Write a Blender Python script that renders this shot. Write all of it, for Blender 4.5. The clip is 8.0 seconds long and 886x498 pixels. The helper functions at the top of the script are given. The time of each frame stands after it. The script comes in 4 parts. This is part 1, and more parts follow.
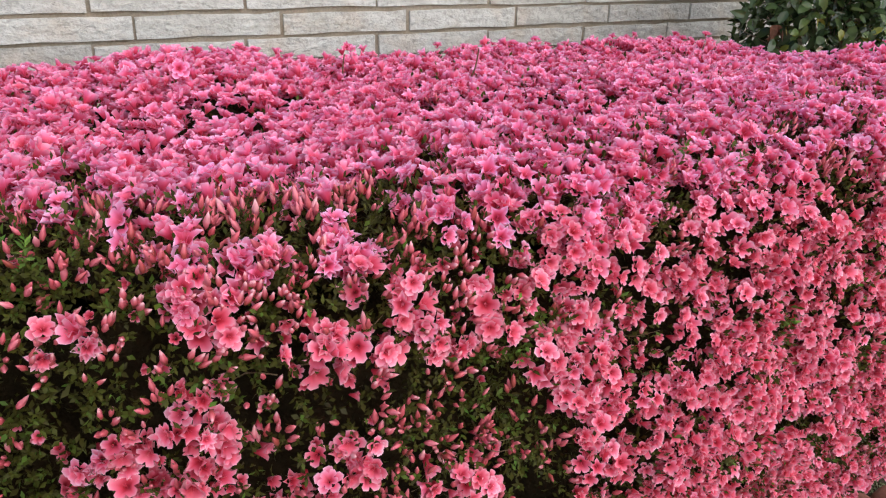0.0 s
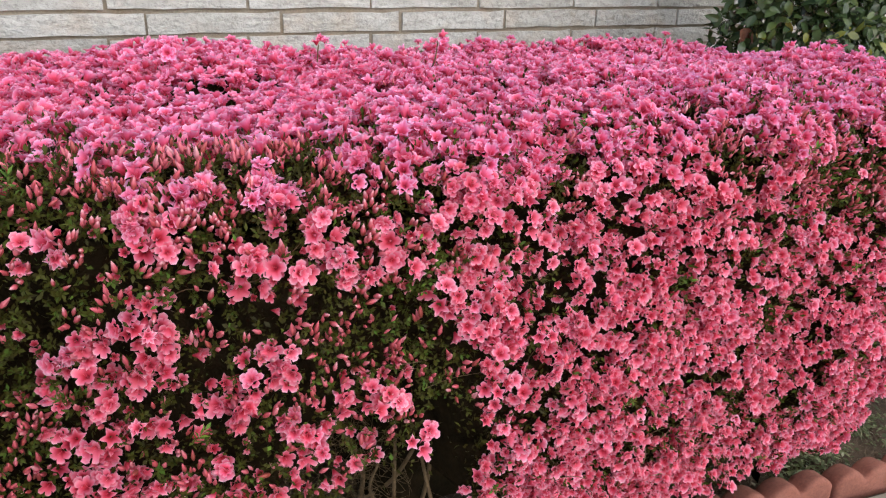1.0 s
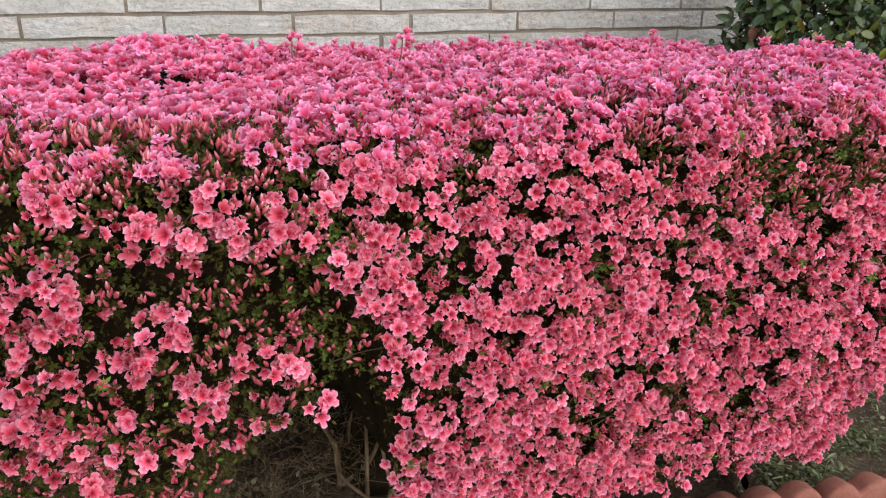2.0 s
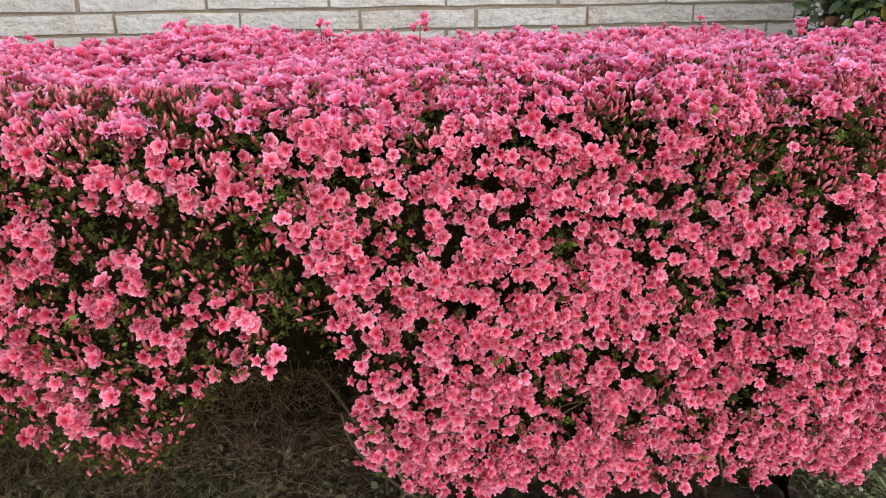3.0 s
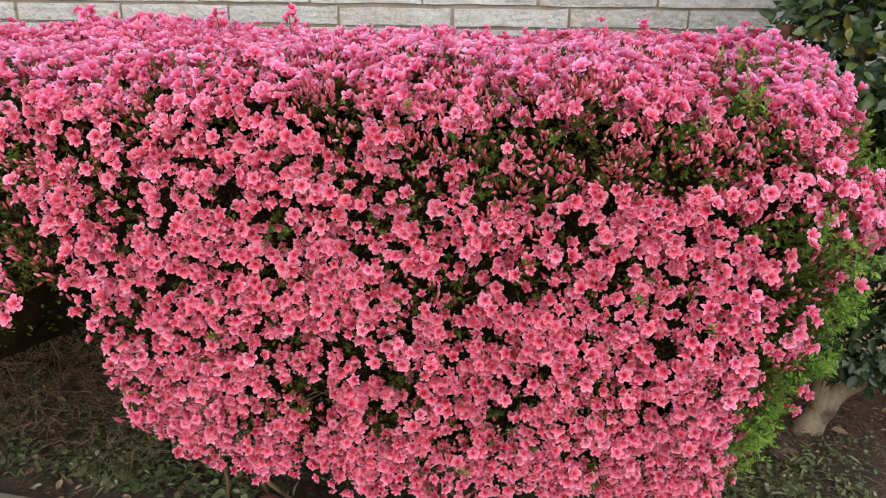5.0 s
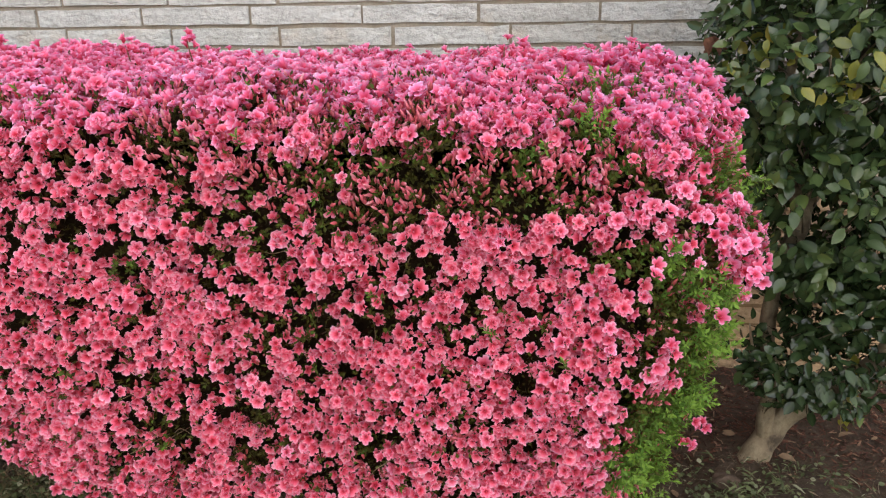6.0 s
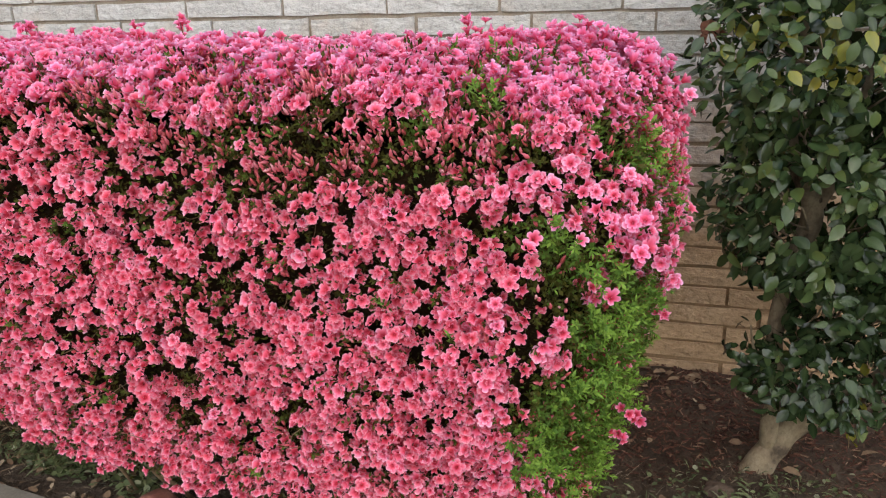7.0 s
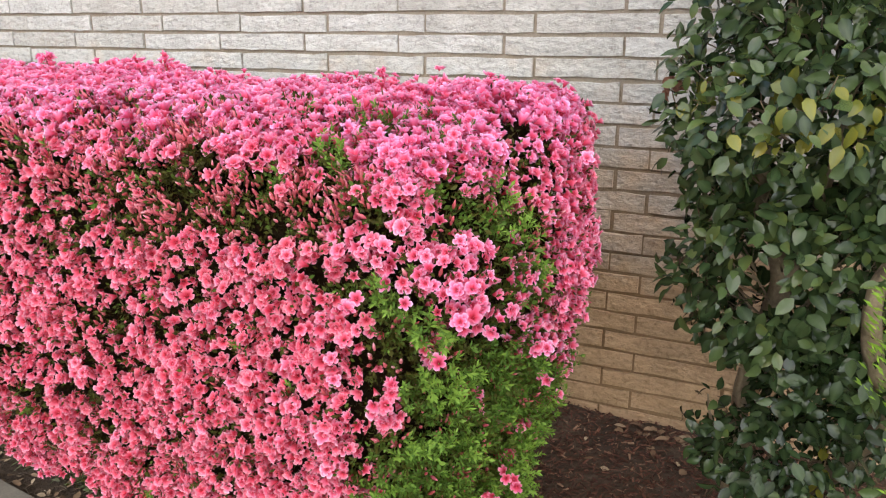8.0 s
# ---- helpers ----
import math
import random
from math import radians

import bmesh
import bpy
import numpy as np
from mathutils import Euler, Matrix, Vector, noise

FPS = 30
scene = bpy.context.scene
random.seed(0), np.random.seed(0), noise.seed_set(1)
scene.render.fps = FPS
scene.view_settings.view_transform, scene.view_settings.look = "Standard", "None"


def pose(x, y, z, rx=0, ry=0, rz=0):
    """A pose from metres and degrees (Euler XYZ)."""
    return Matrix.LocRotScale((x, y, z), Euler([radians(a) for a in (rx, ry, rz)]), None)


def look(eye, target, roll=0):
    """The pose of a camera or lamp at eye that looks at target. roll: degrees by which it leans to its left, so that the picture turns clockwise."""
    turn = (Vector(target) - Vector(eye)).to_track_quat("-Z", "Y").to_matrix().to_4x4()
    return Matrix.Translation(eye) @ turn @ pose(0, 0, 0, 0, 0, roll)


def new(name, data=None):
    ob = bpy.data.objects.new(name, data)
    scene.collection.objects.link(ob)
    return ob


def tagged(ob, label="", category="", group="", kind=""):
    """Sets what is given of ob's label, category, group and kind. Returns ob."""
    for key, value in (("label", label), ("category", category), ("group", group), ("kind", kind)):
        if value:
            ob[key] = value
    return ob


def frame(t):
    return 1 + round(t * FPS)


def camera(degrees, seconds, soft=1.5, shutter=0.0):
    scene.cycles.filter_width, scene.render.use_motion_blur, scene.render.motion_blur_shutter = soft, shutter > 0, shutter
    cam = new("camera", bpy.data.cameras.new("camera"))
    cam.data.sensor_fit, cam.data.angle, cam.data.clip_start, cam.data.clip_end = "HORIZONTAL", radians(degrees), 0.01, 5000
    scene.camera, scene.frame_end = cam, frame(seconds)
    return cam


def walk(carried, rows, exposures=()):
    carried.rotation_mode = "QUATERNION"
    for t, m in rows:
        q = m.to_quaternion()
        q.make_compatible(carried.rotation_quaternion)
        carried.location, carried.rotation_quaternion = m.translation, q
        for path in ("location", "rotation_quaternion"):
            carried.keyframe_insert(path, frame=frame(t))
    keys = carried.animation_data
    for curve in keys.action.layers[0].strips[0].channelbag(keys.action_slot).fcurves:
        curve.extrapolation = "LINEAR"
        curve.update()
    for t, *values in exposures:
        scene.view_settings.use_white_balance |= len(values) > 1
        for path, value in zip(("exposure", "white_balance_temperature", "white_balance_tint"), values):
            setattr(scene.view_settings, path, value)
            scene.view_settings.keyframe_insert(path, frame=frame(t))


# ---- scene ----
cam = camera(60.8, 8.0, 1.2)
PATH = [
    (0, (-0.287, -2.23, 1.417), (0.619, -0.608, 0.675), 1.1),
    (0.5, (-0.252, -2.351, 1.427), (0.621, -0.696, 0.722), 0.8),
    (1, (-0.232, -2.467, 1.401), (0.601, -0.796, 0.685), 1.4),
    (1.5, (-0.157, -2.576, 1.405), (0.598, -0.866, 0.695), 1.2),
    (2, (-0.002, -2.632, 1.378), (0.632, -0.866, 0.684), 0.6),
    (2.2, (0.073, -2.648, 1.371), (0.652, -0.865, 0.674), 0.6),
    (3.3, (0.38, -2.764, 1.308), (0.549, -0.879, 0.659), -0.8),
    (3.5, (0.467, -2.76, 1.319), (0.584, -0.871, 0.675), -0.6),
    (4, (0.749, -2.676, 1.292), (0.747, -0.782, 0.65), -0.1),
    (4.2, (0.804, -2.655, 1.29), (0.777, -0.762, 0.646), 0.1),
    (5.3, (1.117, -2.808, 1.284), (0.915, -0.925, 0.641), 0.7),
    (5.5, (1.148, -2.794, 1.3), (0.969, -0.907, 0.66), 0.5),
    (6, (1.334, -2.69, 1.298), (1.083, -0.803, 0.686), -0.8),
    (6.5, (1.494, -2.599, 1.277), (1.127, -0.724, 0.688), -1.7),
    (7, (1.663, -2.64, 1.244), (1.127, -0.807, 0.647), -1.2),
    (7.5, (1.894, -2.618, 1.237), (1.264, -0.822, 0.623), 0.4),
    (8, (2.029, -2.504, 1.297), (1.229, -0.751, 0.758), 0.5),
]
EXPOSED = [(0.0, 0.78, 6780, 10), (3.5, 0.78, 6780, 10), (6.5, 0.74, 6780, 10), (7.0, 0.77, 6780, 10), (7.5, 1.03, 6820, 10), (8.0, 1.10, 6850, 10)]
walk(cam, [(t, look(eye, target, roll)) for t, eye, target, roll in PATH], EXPOSED)

# ---- light: a bright, shaded forecourt under an open sky ----
world = bpy.data.worlds.new("sky")
scene.world = world
world.use_nodes = True
SUN_UP, SUN_ROUND = 43.0, 158.0
sky = world.node_tree.nodes.new("ShaderNodeTexSky")
sky.sky_type, sky.sun_disc = "NISHITA", False
sky.sun_elevation, sky.sun_rotation = radians(SUN_UP), radians(SUN_ROUND)
sky.air_density, sky.dust_density, sky.ozone_density = 1.0, 0.8, 1.0
world.node_tree.nodes["Background"].inputs[1].default_value = 0.15
world.node_tree.links.new(sky.outputs[0], world.node_tree.nodes["Background"].inputs[0])

sun_data = bpy.data.lights.new("sun", "SUN")
sun_data.energy, sun_data.angle, sun_data.color = 2.0, radians(125), (1.0, 0.88, 0.73)
sun = new("sun", sun_data)
away = Vector((math.sin(radians(SUN_ROUND)) * math.cos(radians(SUN_UP)), math.cos(radians(SUN_ROUND)) * math.cos(radians(SUN_UP)), math.sin(radians(SUN_UP))))
sun.matrix_basis = look(away * 20, (0, 0, 0))

rng = np.random.default_rng(7)


# ---- materials ----
def mat(name):
    m = bpy.data.materials.new(name)
    m.use_nodes = True
    nt = m.node_tree
    return m, nt, nt.nodes["Principled BSDF"]


def node(nt, kind, **values):
    n = nt.nodes.new(kind)
    for key, value in values.items():
        n.inputs[key].default_value = value
    return n


def ramp(nt, source, stops):
    n = nt.nodes.new("ShaderNodeValToRGB")
    while len(n.color_ramp.elements) < len(stops):
        n.color_ramp.elements.new(0.5)
    for e, (at, colour) in zip(n.color_ramp.elements, stops):
        e.position, e.color = at, (*colour, 1)
    nt.links.new(source, n.inputs[0])
    return n.outputs[0]


def coords(nt):
    return nt.nodes.new("ShaderNodeTexCoord").outputs["Object"]


def place(nt):
    return nt.nodes.new("ShaderNodeNewGeometry").outputs["Position"]


def noise_of(nt, vector, scale, detail=4.0, rough=0.55):
    n = node(nt, "ShaderNodeTexNoise", Scale=scale, Detail=detail, Roughness=rough)
    nt.links.new(vector, n.inputs["Vector"])
    return n.outputs[0]


def blend(nt, kind, factor, a, b):
    n = nt.nodes.new("ShaderNodeMix")
    n.data_type, n.blend_type = "RGBA", kind
    for socket, value in ((n.inputs[0], factor), (n.inputs[6], a), (n.inputs[7], b)):
        if isinstance(value, bpy.types.NodeSocket):
            nt.links.new(value, socket)
        elif isinstance(value, (int, float)):
            socket.default_value = value
        else:
            socket.default_value = (*value, 1)
    return n.outputs[2]


def maths(nt, kind, a, b=0.0, c=None):
    n = nt.nodes.new("ShaderNodeMath")
    n.operation, n.use_clamp = kind, False
    for socket, value in zip(n.inputs, (a, b) if c is None else (a, b, c)):
        if isinstance(value, bpy.types.NodeSocket):
            nt.links.new(value, socket)
        else:
            socket.default_value = value
    return n.outputs[0]


def bump(nt, bsdf, height, strength, distance):
    n = node(nt, "ShaderNodeBump", Strength=strength, Distance=distance)
    nt.links.new(height, n.inputs["Height"])
    nt.links.new(n.outputs[0], bsdf.inputs["Normal"])


def tones(nt):
    a = nt.nodes.new("ShaderNodeAttribute")
    a.attribute_name = "tone"
    sep = nt.nodes.new("ShaderNodeSeparateColor")
    nt.links.new(a.outputs["Color"], sep.inputs[0])
    return sep.outputs


def leafy(name, stops, gloss, through_light, back=None, bump_scale=0.0, sheen=0.2):
    """Leaves: colour along tone.green, a paler rib by tone.red, some light let through."""
    m, nt, b = mat(name)
    t = tones(nt)
    colour = ramp(nt, t[1], stops)
    colour = blend(nt, "MULTIPLY", 0.5, colour, ramp(nt, noise_of(nt, coords(nt), 60.0), [(0.3, (0.6, 0.6, 0.55)), (0.7, (1.0, 1.0, 1.0))]))
    if back is not None:
        colour = blend(nt, "MIX", t[0], colour, back)
    nt.links.new(colour, b.inputs["Base Color"])
    b.inputs["Roughness"].default_value = gloss
    b.inputs["Specular IOR Level"].default_value = sheen
    out = nt.nodes["Material Output"]
    tr = nt.nodes.new("ShaderNodeBsdfTranslucent")
    nt.links.new(colour, tr.inputs[0])
    mix = node(nt, "ShaderNodeMixShader", Fac=through_light)
    nt.links.new(b.outputs[0], mix.inputs[1])
    nt.links.new(tr.outputs[0], mix.inputs[2])
    nt.links.new(mix.outputs[0], out.inputs[0])
    if bump_scale:
        bump(nt, b, noise_of(nt, coords(nt), bump_scale, 2), 0.25, 0.004)
    return m


def petal_material():
    m, nt, b = mat("petal")
    t = tones(nt)
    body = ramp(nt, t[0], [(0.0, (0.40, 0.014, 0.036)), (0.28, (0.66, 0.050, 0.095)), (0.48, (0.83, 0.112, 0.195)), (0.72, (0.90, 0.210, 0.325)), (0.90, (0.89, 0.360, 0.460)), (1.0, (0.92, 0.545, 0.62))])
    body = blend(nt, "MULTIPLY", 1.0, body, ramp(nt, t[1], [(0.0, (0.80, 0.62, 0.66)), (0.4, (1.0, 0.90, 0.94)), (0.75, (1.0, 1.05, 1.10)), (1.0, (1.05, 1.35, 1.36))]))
    # tone.blue paints the sky's mauve tint into petals on top and end
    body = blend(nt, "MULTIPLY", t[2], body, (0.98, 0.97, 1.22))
    nt.links.new(body, b.inputs["Base Color"])
    b.inputs["Roughness"].default_value = 0.55
    b.inputs["Sheen Weight"].default_value = 0.12
    b.inputs["Sheen Roughness"].default_value = 0.4
    b.inputs["Sheen Tint"].default_value = (1.0, 0.72, 0.92, 1)
    tr = nt.nodes.new("ShaderNodeBsdfTranslucent")
    nt.links.new(body, tr.inputs[0])
    mix = node(nt, "ShaderNodeMixShader", Fac=0.30)
    nt.links.new(b.outputs[0], mix.inputs[1])
    nt.links.new(tr.outputs[0], mix.inputs[2])
    nt.links.new(mix.outputs[0], nt.nodes["Material Output"].inputs[0])
    return m


def brick_material():
    m, nt, b = mat("split_face_brick")
    p = place(nt)
    rnd = nt.nodes.new("ShaderNodeObjectInfo").outputs["Random"]
    island = nt.nodes.new("ShaderNodeNewGeometry").outputs["Random Per Island"]
    base = ramp(nt, rnd, [(0.0, (0.52, 0.508, 0.475)), (0.5, (0.56, 0.555, 0.53)), (1.0, (0.61, 0.606, 0.585))])
    base = blend(nt, "MULTIPLY", 1.0, base, ramp(nt, island, [(0.0, (0.92, 0.92, 0.93)), (1.0, (1.0, 1.0, 0.98))]))
    base = blend(nt, "MULTIPLY", 0.7, base, ramp(nt, noise_of(nt, p, 2.2, 3), [(0.32, (0.86, 0.87, 0.88)), (0.62, (1.0, 1.0, 1.0))]))
    base = blend(nt, "MULTIPLY", 0.8, base, ramp(nt, noise_of(nt, p, 9.0), [(0.3, (0.78, 0.77, 0.75)), (0.65, (1.0, 1.0, 1.0))]))
    base = blend(nt, "MULTIPLY", 0.7, base, ramp(nt, noise_of(nt, p, 70.0, 5, 0.65), [(0.34, (0.62, 0.61, 0.60)), (0.50, (1.0, 1.0, 1.0))]))
    base = blend(nt, "MULTIPLY", clay_share(nt, p), base, (1.0, 0.65, 0.37))
    nt.links.new(base, b.inputs["Base Color"])
    b.inputs["Roughness"].default_value = 0.9
    mp = nt.nodes.new("ShaderNodeMapping")
    mp.inputs["Scale"].default_value = (1.0, 1.0, 1.7)
    mp.inputs["Rotation"].default_value = (0.0, radians(9), 0.0)
    nt.links.new(p, mp.inputs[0])
    h = maths(nt, "ADD", noise_of(nt, mp.outputs[0], 26.0, 5, 0.58), maths(nt, "MULTIPLY", noise_of(nt, p, 120.0, 4, 0.6), 0.18))
    bump(nt, b, h, 1.0, 0.014)
    return m


def mottled(name, stops, scale, fine, gloss=0.85, relief=0.5, depth=0.01, fine_stops=((0.3, (0.6, 0.6, 0.6)), (0.65, (1.0, 1.0, 1.0))), stretch=None):
    m, nt, b = mat(name)
    p = place(nt)
    if stretch is not None:
        mp = nt.nodes.new("ShaderNodeMapping")
        mp.inputs["Scale"].default_value = stretch
        nt.links.new(p, mp.inputs[0])
        p = mp.outputs[0]
    colour = ramp(nt, noise_of(nt, p, scale, 5, 0.6), stops)
    colour = blend(nt, "MULTIPLY", 0.8, colour, ramp(nt, noise_of(nt, p, fine, 5, 0.7), list(fine_stops)))
    nt.links.new(colour, b.inputs["Base Color"])
    b.inputs["Roughness"].default_value = gloss
    bump(nt, b, maths(nt, "ADD", noise_of(nt, p, fine * 0.6, 5, 0.7), noise_of(nt, p, scale, 3)), relief, depth)
    return m


def clay_share(nt, p):
    """Red clay thrown up by the rain on the lowest courses, 0 to 1."""
    sep = nt.nodes.new("ShaderNodeSeparateXYZ")
    nt.links.new(p, sep.inputs[0])
    splash = maths(nt, "ADD", maths(nt, "MULTIPLY_ADD", sep.outputs[2], -0.95, 0.60), maths(nt, "MULTIPLY", noise_of(nt, p, 6.0, 5, 0.65), 1.1))
    return ramp(nt, splash, [(0.0, (0, 0, 0)), (0.7, (0.9, 0.9, 0.9))])


def mottled_clay(*values):
    m = mottled(*values)
    nt = m.node_tree
    socket = nt.nodes["Principled BSDF"].inputs["Base Color"]
    before = socket.links[0].from_socket
    nt.links.new(blend(nt, "MULTIPLY", clay_share(nt, place(nt)), before, (1.0, 0.74, 0.50)), socket)
    return m


def toned(name, stops, gloss=0.85, fine=90.0):
    """Many small pieces: colour along tone.green, with fine mottling."""
    m, nt, b = mat(name)
    t = tones(nt)
    colour = blend(nt, "MULTIPLY", 0.7, ramp(nt, t[1], stops), ramp(nt, noise_of(nt, place(nt), fine), [(0.3, (0.55, 0.55, 0.55)), (0.7, (1.0, 1.0, 1.0))]))
    nt.links.new(colour, b.inputs["Base Color"])
    b.inputs["Roughness"].default_value = gloss
    return m


PETAL = petal_material()
BUD = toned("azalea_bud", [(0.0, (0.30, 0.060, 0.040)), (0.22, (0.42, 0.070, 0.070)), (0.5, (0.64, 0.110, 0.150)), (0.8, (0.76, 0.20, 0.26)), (1.0, (0.84, 0.40, 0.46))], 0.5, 60.0)
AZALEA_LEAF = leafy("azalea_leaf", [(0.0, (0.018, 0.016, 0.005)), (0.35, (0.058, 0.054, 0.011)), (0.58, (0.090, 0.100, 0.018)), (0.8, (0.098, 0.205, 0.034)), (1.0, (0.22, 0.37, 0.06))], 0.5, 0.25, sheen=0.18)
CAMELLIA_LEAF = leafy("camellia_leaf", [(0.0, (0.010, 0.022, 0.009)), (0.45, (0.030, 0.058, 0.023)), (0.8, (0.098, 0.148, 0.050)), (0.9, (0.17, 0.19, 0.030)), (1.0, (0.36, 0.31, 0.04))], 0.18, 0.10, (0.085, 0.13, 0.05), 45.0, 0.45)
CYPRESS_LEAF = leafy("gold_shrub_leaf", [(0.0, (0.10, 0.20, 0.02)), (0.5, (0.22, 0.40, 0.04)), (1.0, (0.38, 0.56, 0.07))], 0.5, 0.3)
# colour kept almost black to stand for shade inside the hedge
CORE = mottled("hedge_inner_shade", [(0.3, (0.010, 0.008, 0.004)), (0.7, (0.036, 0.025, 0.013))], 14.0, 70.0, 1.0, 0.8, 0.02)
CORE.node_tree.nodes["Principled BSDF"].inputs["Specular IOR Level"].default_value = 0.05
TWIG = mottled("twig_bark", [(0.3, (0.115, 0.068, 0.032)), (0.7, (0.30, 0.205, 0.115))], 20.0, 120.0)
BARK = mottled("camellia_bark", [(0.34, (0.070, 0.050, 0.032)), (0.44, (0.20, 0.152, 0.096)), (0.64, (0.30, 0.24, 0.155))], 17.0, 90.0, 0.85, 0.5, 0.008, fine_stops=((0.30, (0.55, 0.53, 0.50)), (0.55, (1.0, 1.0, 1.0))), stretch=(1, 1, 0.75))
BRICK = brick_material()
MORTAR = mottled_clay("mortar", [(0.3, (0.26, 0.215, 0.16)), (0.7, (0.36, 0.31, 0.245))], 10.0, 160.0, 0.95, 0.5, 0.004)
SOIL = mottled("soil", [(0.25, (0.046, 0.029, 0.019)), (0.5, (0.092, 0.060, 0.039)), (0.75, (0.155, 0.112, 0.075))], 3.0, 70.0, 0.95, 1.0, 0.03)
CHIP = toned("mulch_chip", [(0.0, (0.042, 0.017, 0.009)), (0.5, (0.125, 0.048, 0.029)), (0.85, (0.20, 0.088, 0.054)), (1.0, (0.34, 0.22, 0.14))])
LITTER = toned("dry_leaf", [(0.0, (0.16, 0.09, 0.05)), (0.5, (0.30, 0.20, 0.12)), (1.0, (0.45, 0.36, 0.24))])
STRAW = toned("dry_grass", [(0.0, (0.085, 0.060, 0.036)), (0.5, (0.195, 0.145, 0.090)), (0.85, (0.33, 0.26, 0.17)), (1.0, (0.50, 0.42, 0.30))])
WEED = leafy("weed_leaf", [(0.0, (0.060, 0.078, 0.030)), (0.5, (0.150, 0.190, 0.085)), (0.85, (0.25, 0.29, 0.140)), (1.0, (0.42, 0.43, 0.29))], 0.42, 0.25, sheen=0.45)
DRIED = mottled("dried_leaf", [(0.3, (0.09, 0.030, 0.016)), (0.7, (0.19, 0.075, 0.036))], 30.0, 150.0, 0.8)
STONE = mottled("tan_stone", [(0.3, (0.08, 0.05, 0.035)), (0.7, (0.14, 0.10, 0.07))], 20.0, 120.0, 0.9, 0.5, 0.006)
CONCRETE = mottled("pavement_concrete", [(0.3, (0.21, 0.188, 0.148)), (0.7, (0.31, 0.28, 0.225))], 5.0, 150.0, 0.9, 0.35, 0.004)
EDGING = mottled("red_edging_concrete", [(0.25, (0.22, 0.085, 0.062)), (0.5, (0.31, 0.115, 0.082)), (0.8, (0.38, 0.175, 0.130))], 9.0, 140.0, 0.9, 0.4, 0.004)


# ---- mesh helpers ----
def mesh_of(name, verts, tris, material, tone=None, smooth=True):
    """A mesh from arrays of corners and triangles, with an optional tone (red, green, blue) for each corner."""
    me = bpy.data.meshes.new(name)
    verts, tris = np.asarray(verts, np.float32), np.asarray(tris, np.int32)
    me.vertices.add(len(verts))
    me.vertices.foreach_set("co", verts.ravel())
    me.loops.add(3 * len(tris))
    me.loops.foreach_set("vertex_index", tris.ravel())
    me.polygons.add(len(tris))
    me.polygons.foreach_set("loop_start", np.arange(0, 3 * len(tris), 3, dtype=np.int32))
    me.polygons.foreach_set("use_smooth", np.full(len(tris), smooth))
    me.update(calc_edges=True)
    if tone is not None:
        a = me.attributes.new("tone", "FLOAT_COLOR", "POINT")
        a.data.foreach_set("color", np.concatenate([np.asarray(tone, np.float32), np.ones((len(verts), 1), np.float32)], 1).ravel())
    me.materials.append(material)
    me.validate()
    return me


def part(name, me, parent, label="", kind=""):
    ob = new(name, me)
    ob.parent = parent
    return tagged(ob, label, kind=kind)


def hashed(i, j, k):
    h = np.sin(i * 127.1 + j * 311.7 + k * 74.7) * 43758.5453
    return h - np.floor(h)


def lumps(p, scale):
    """Smooth value noise from 0 to 1 at points p, with bumps of about 1 / scale metres."""
    q = np.asarray(p) * scale
    i = np.floor(q)
    f = q - i
    f = f * f * (3 - 2 * f)
    total = np.zeros(len(q))
    for dx in (0, 1):
        for dy in (0, 1):
            for dz in (0, 1):
                w = (f[:, 0] if dx else 1 - f[:, 0]) * (f[:, 1] if dy else 1 - f[:, 1]) * (f[:, 2] if dz else 1 - f[:, 2])
                total += w * hashed(i[:, 0] + dx, i[:, 1] + dy, i[:, 2] + dz)
    return total


def unit(v):
    return v / np.maximum(np.linalg.norm(v, axis=-1, keepdims=True), 1e-9)


def frames(axis, spin):
    """Rotations (n, 3, 3) whose third column is axis, spun about it by spin."""
    axis = unit(axis)
    side = np.where(np.abs(axis[:, 2:3]) > 0.9, np.array([[1.0, 0, 0]]), np.array([[0, 0, 1.0]]))
    a = unit(np.cross(side, axis))
    b = np.cross(axis, a)
    c, s = np.cos(spin)[:, None], np.sin(spin)[:, None]
    return np.stack([a * c + b * s, b * c - a * s, axis], 2)


def scatter(templates, which, where, turn, size, own=None, third=None):
    """Many copies of small templates (corners, triangles, tone) as one set of arrays; own, third: tone.green and tone.blue of each copy."""
    vs, ts, cs, count = [], [], [], 0
    for n, (v, t, c) in enumerate(templates):
        pick = np.nonzero(which == n)[0]
        if not len(pick):
            continue
        out = np.einsum("nij,vj->nvi", turn[pick], v) * size[pick][:, None, None] + where[pick][:, None, :]
        col = np.repeat(c[None], len(pick), 0).copy()
        if own is not None:
            col[:, :, 1] = np.clip(own[pick][:, None] + (c[None, :, 1] - 0.5) * 0.3, 0, 1)
        if third is not None:
            col[:, :, 2] = third[pick][:, None]
        vs.append(out.reshape(-1, 3))
        cs.append(col.reshape(-1, 3))
        ts.append((t[None] + (count + np.arange(len(pick)) * len(v))[:, None, None]).reshape(-1, 3))
        count += len(pick) * len(v)
    return np.concatenate(vs), np.concatenate(ts), np.concatenate(cs)


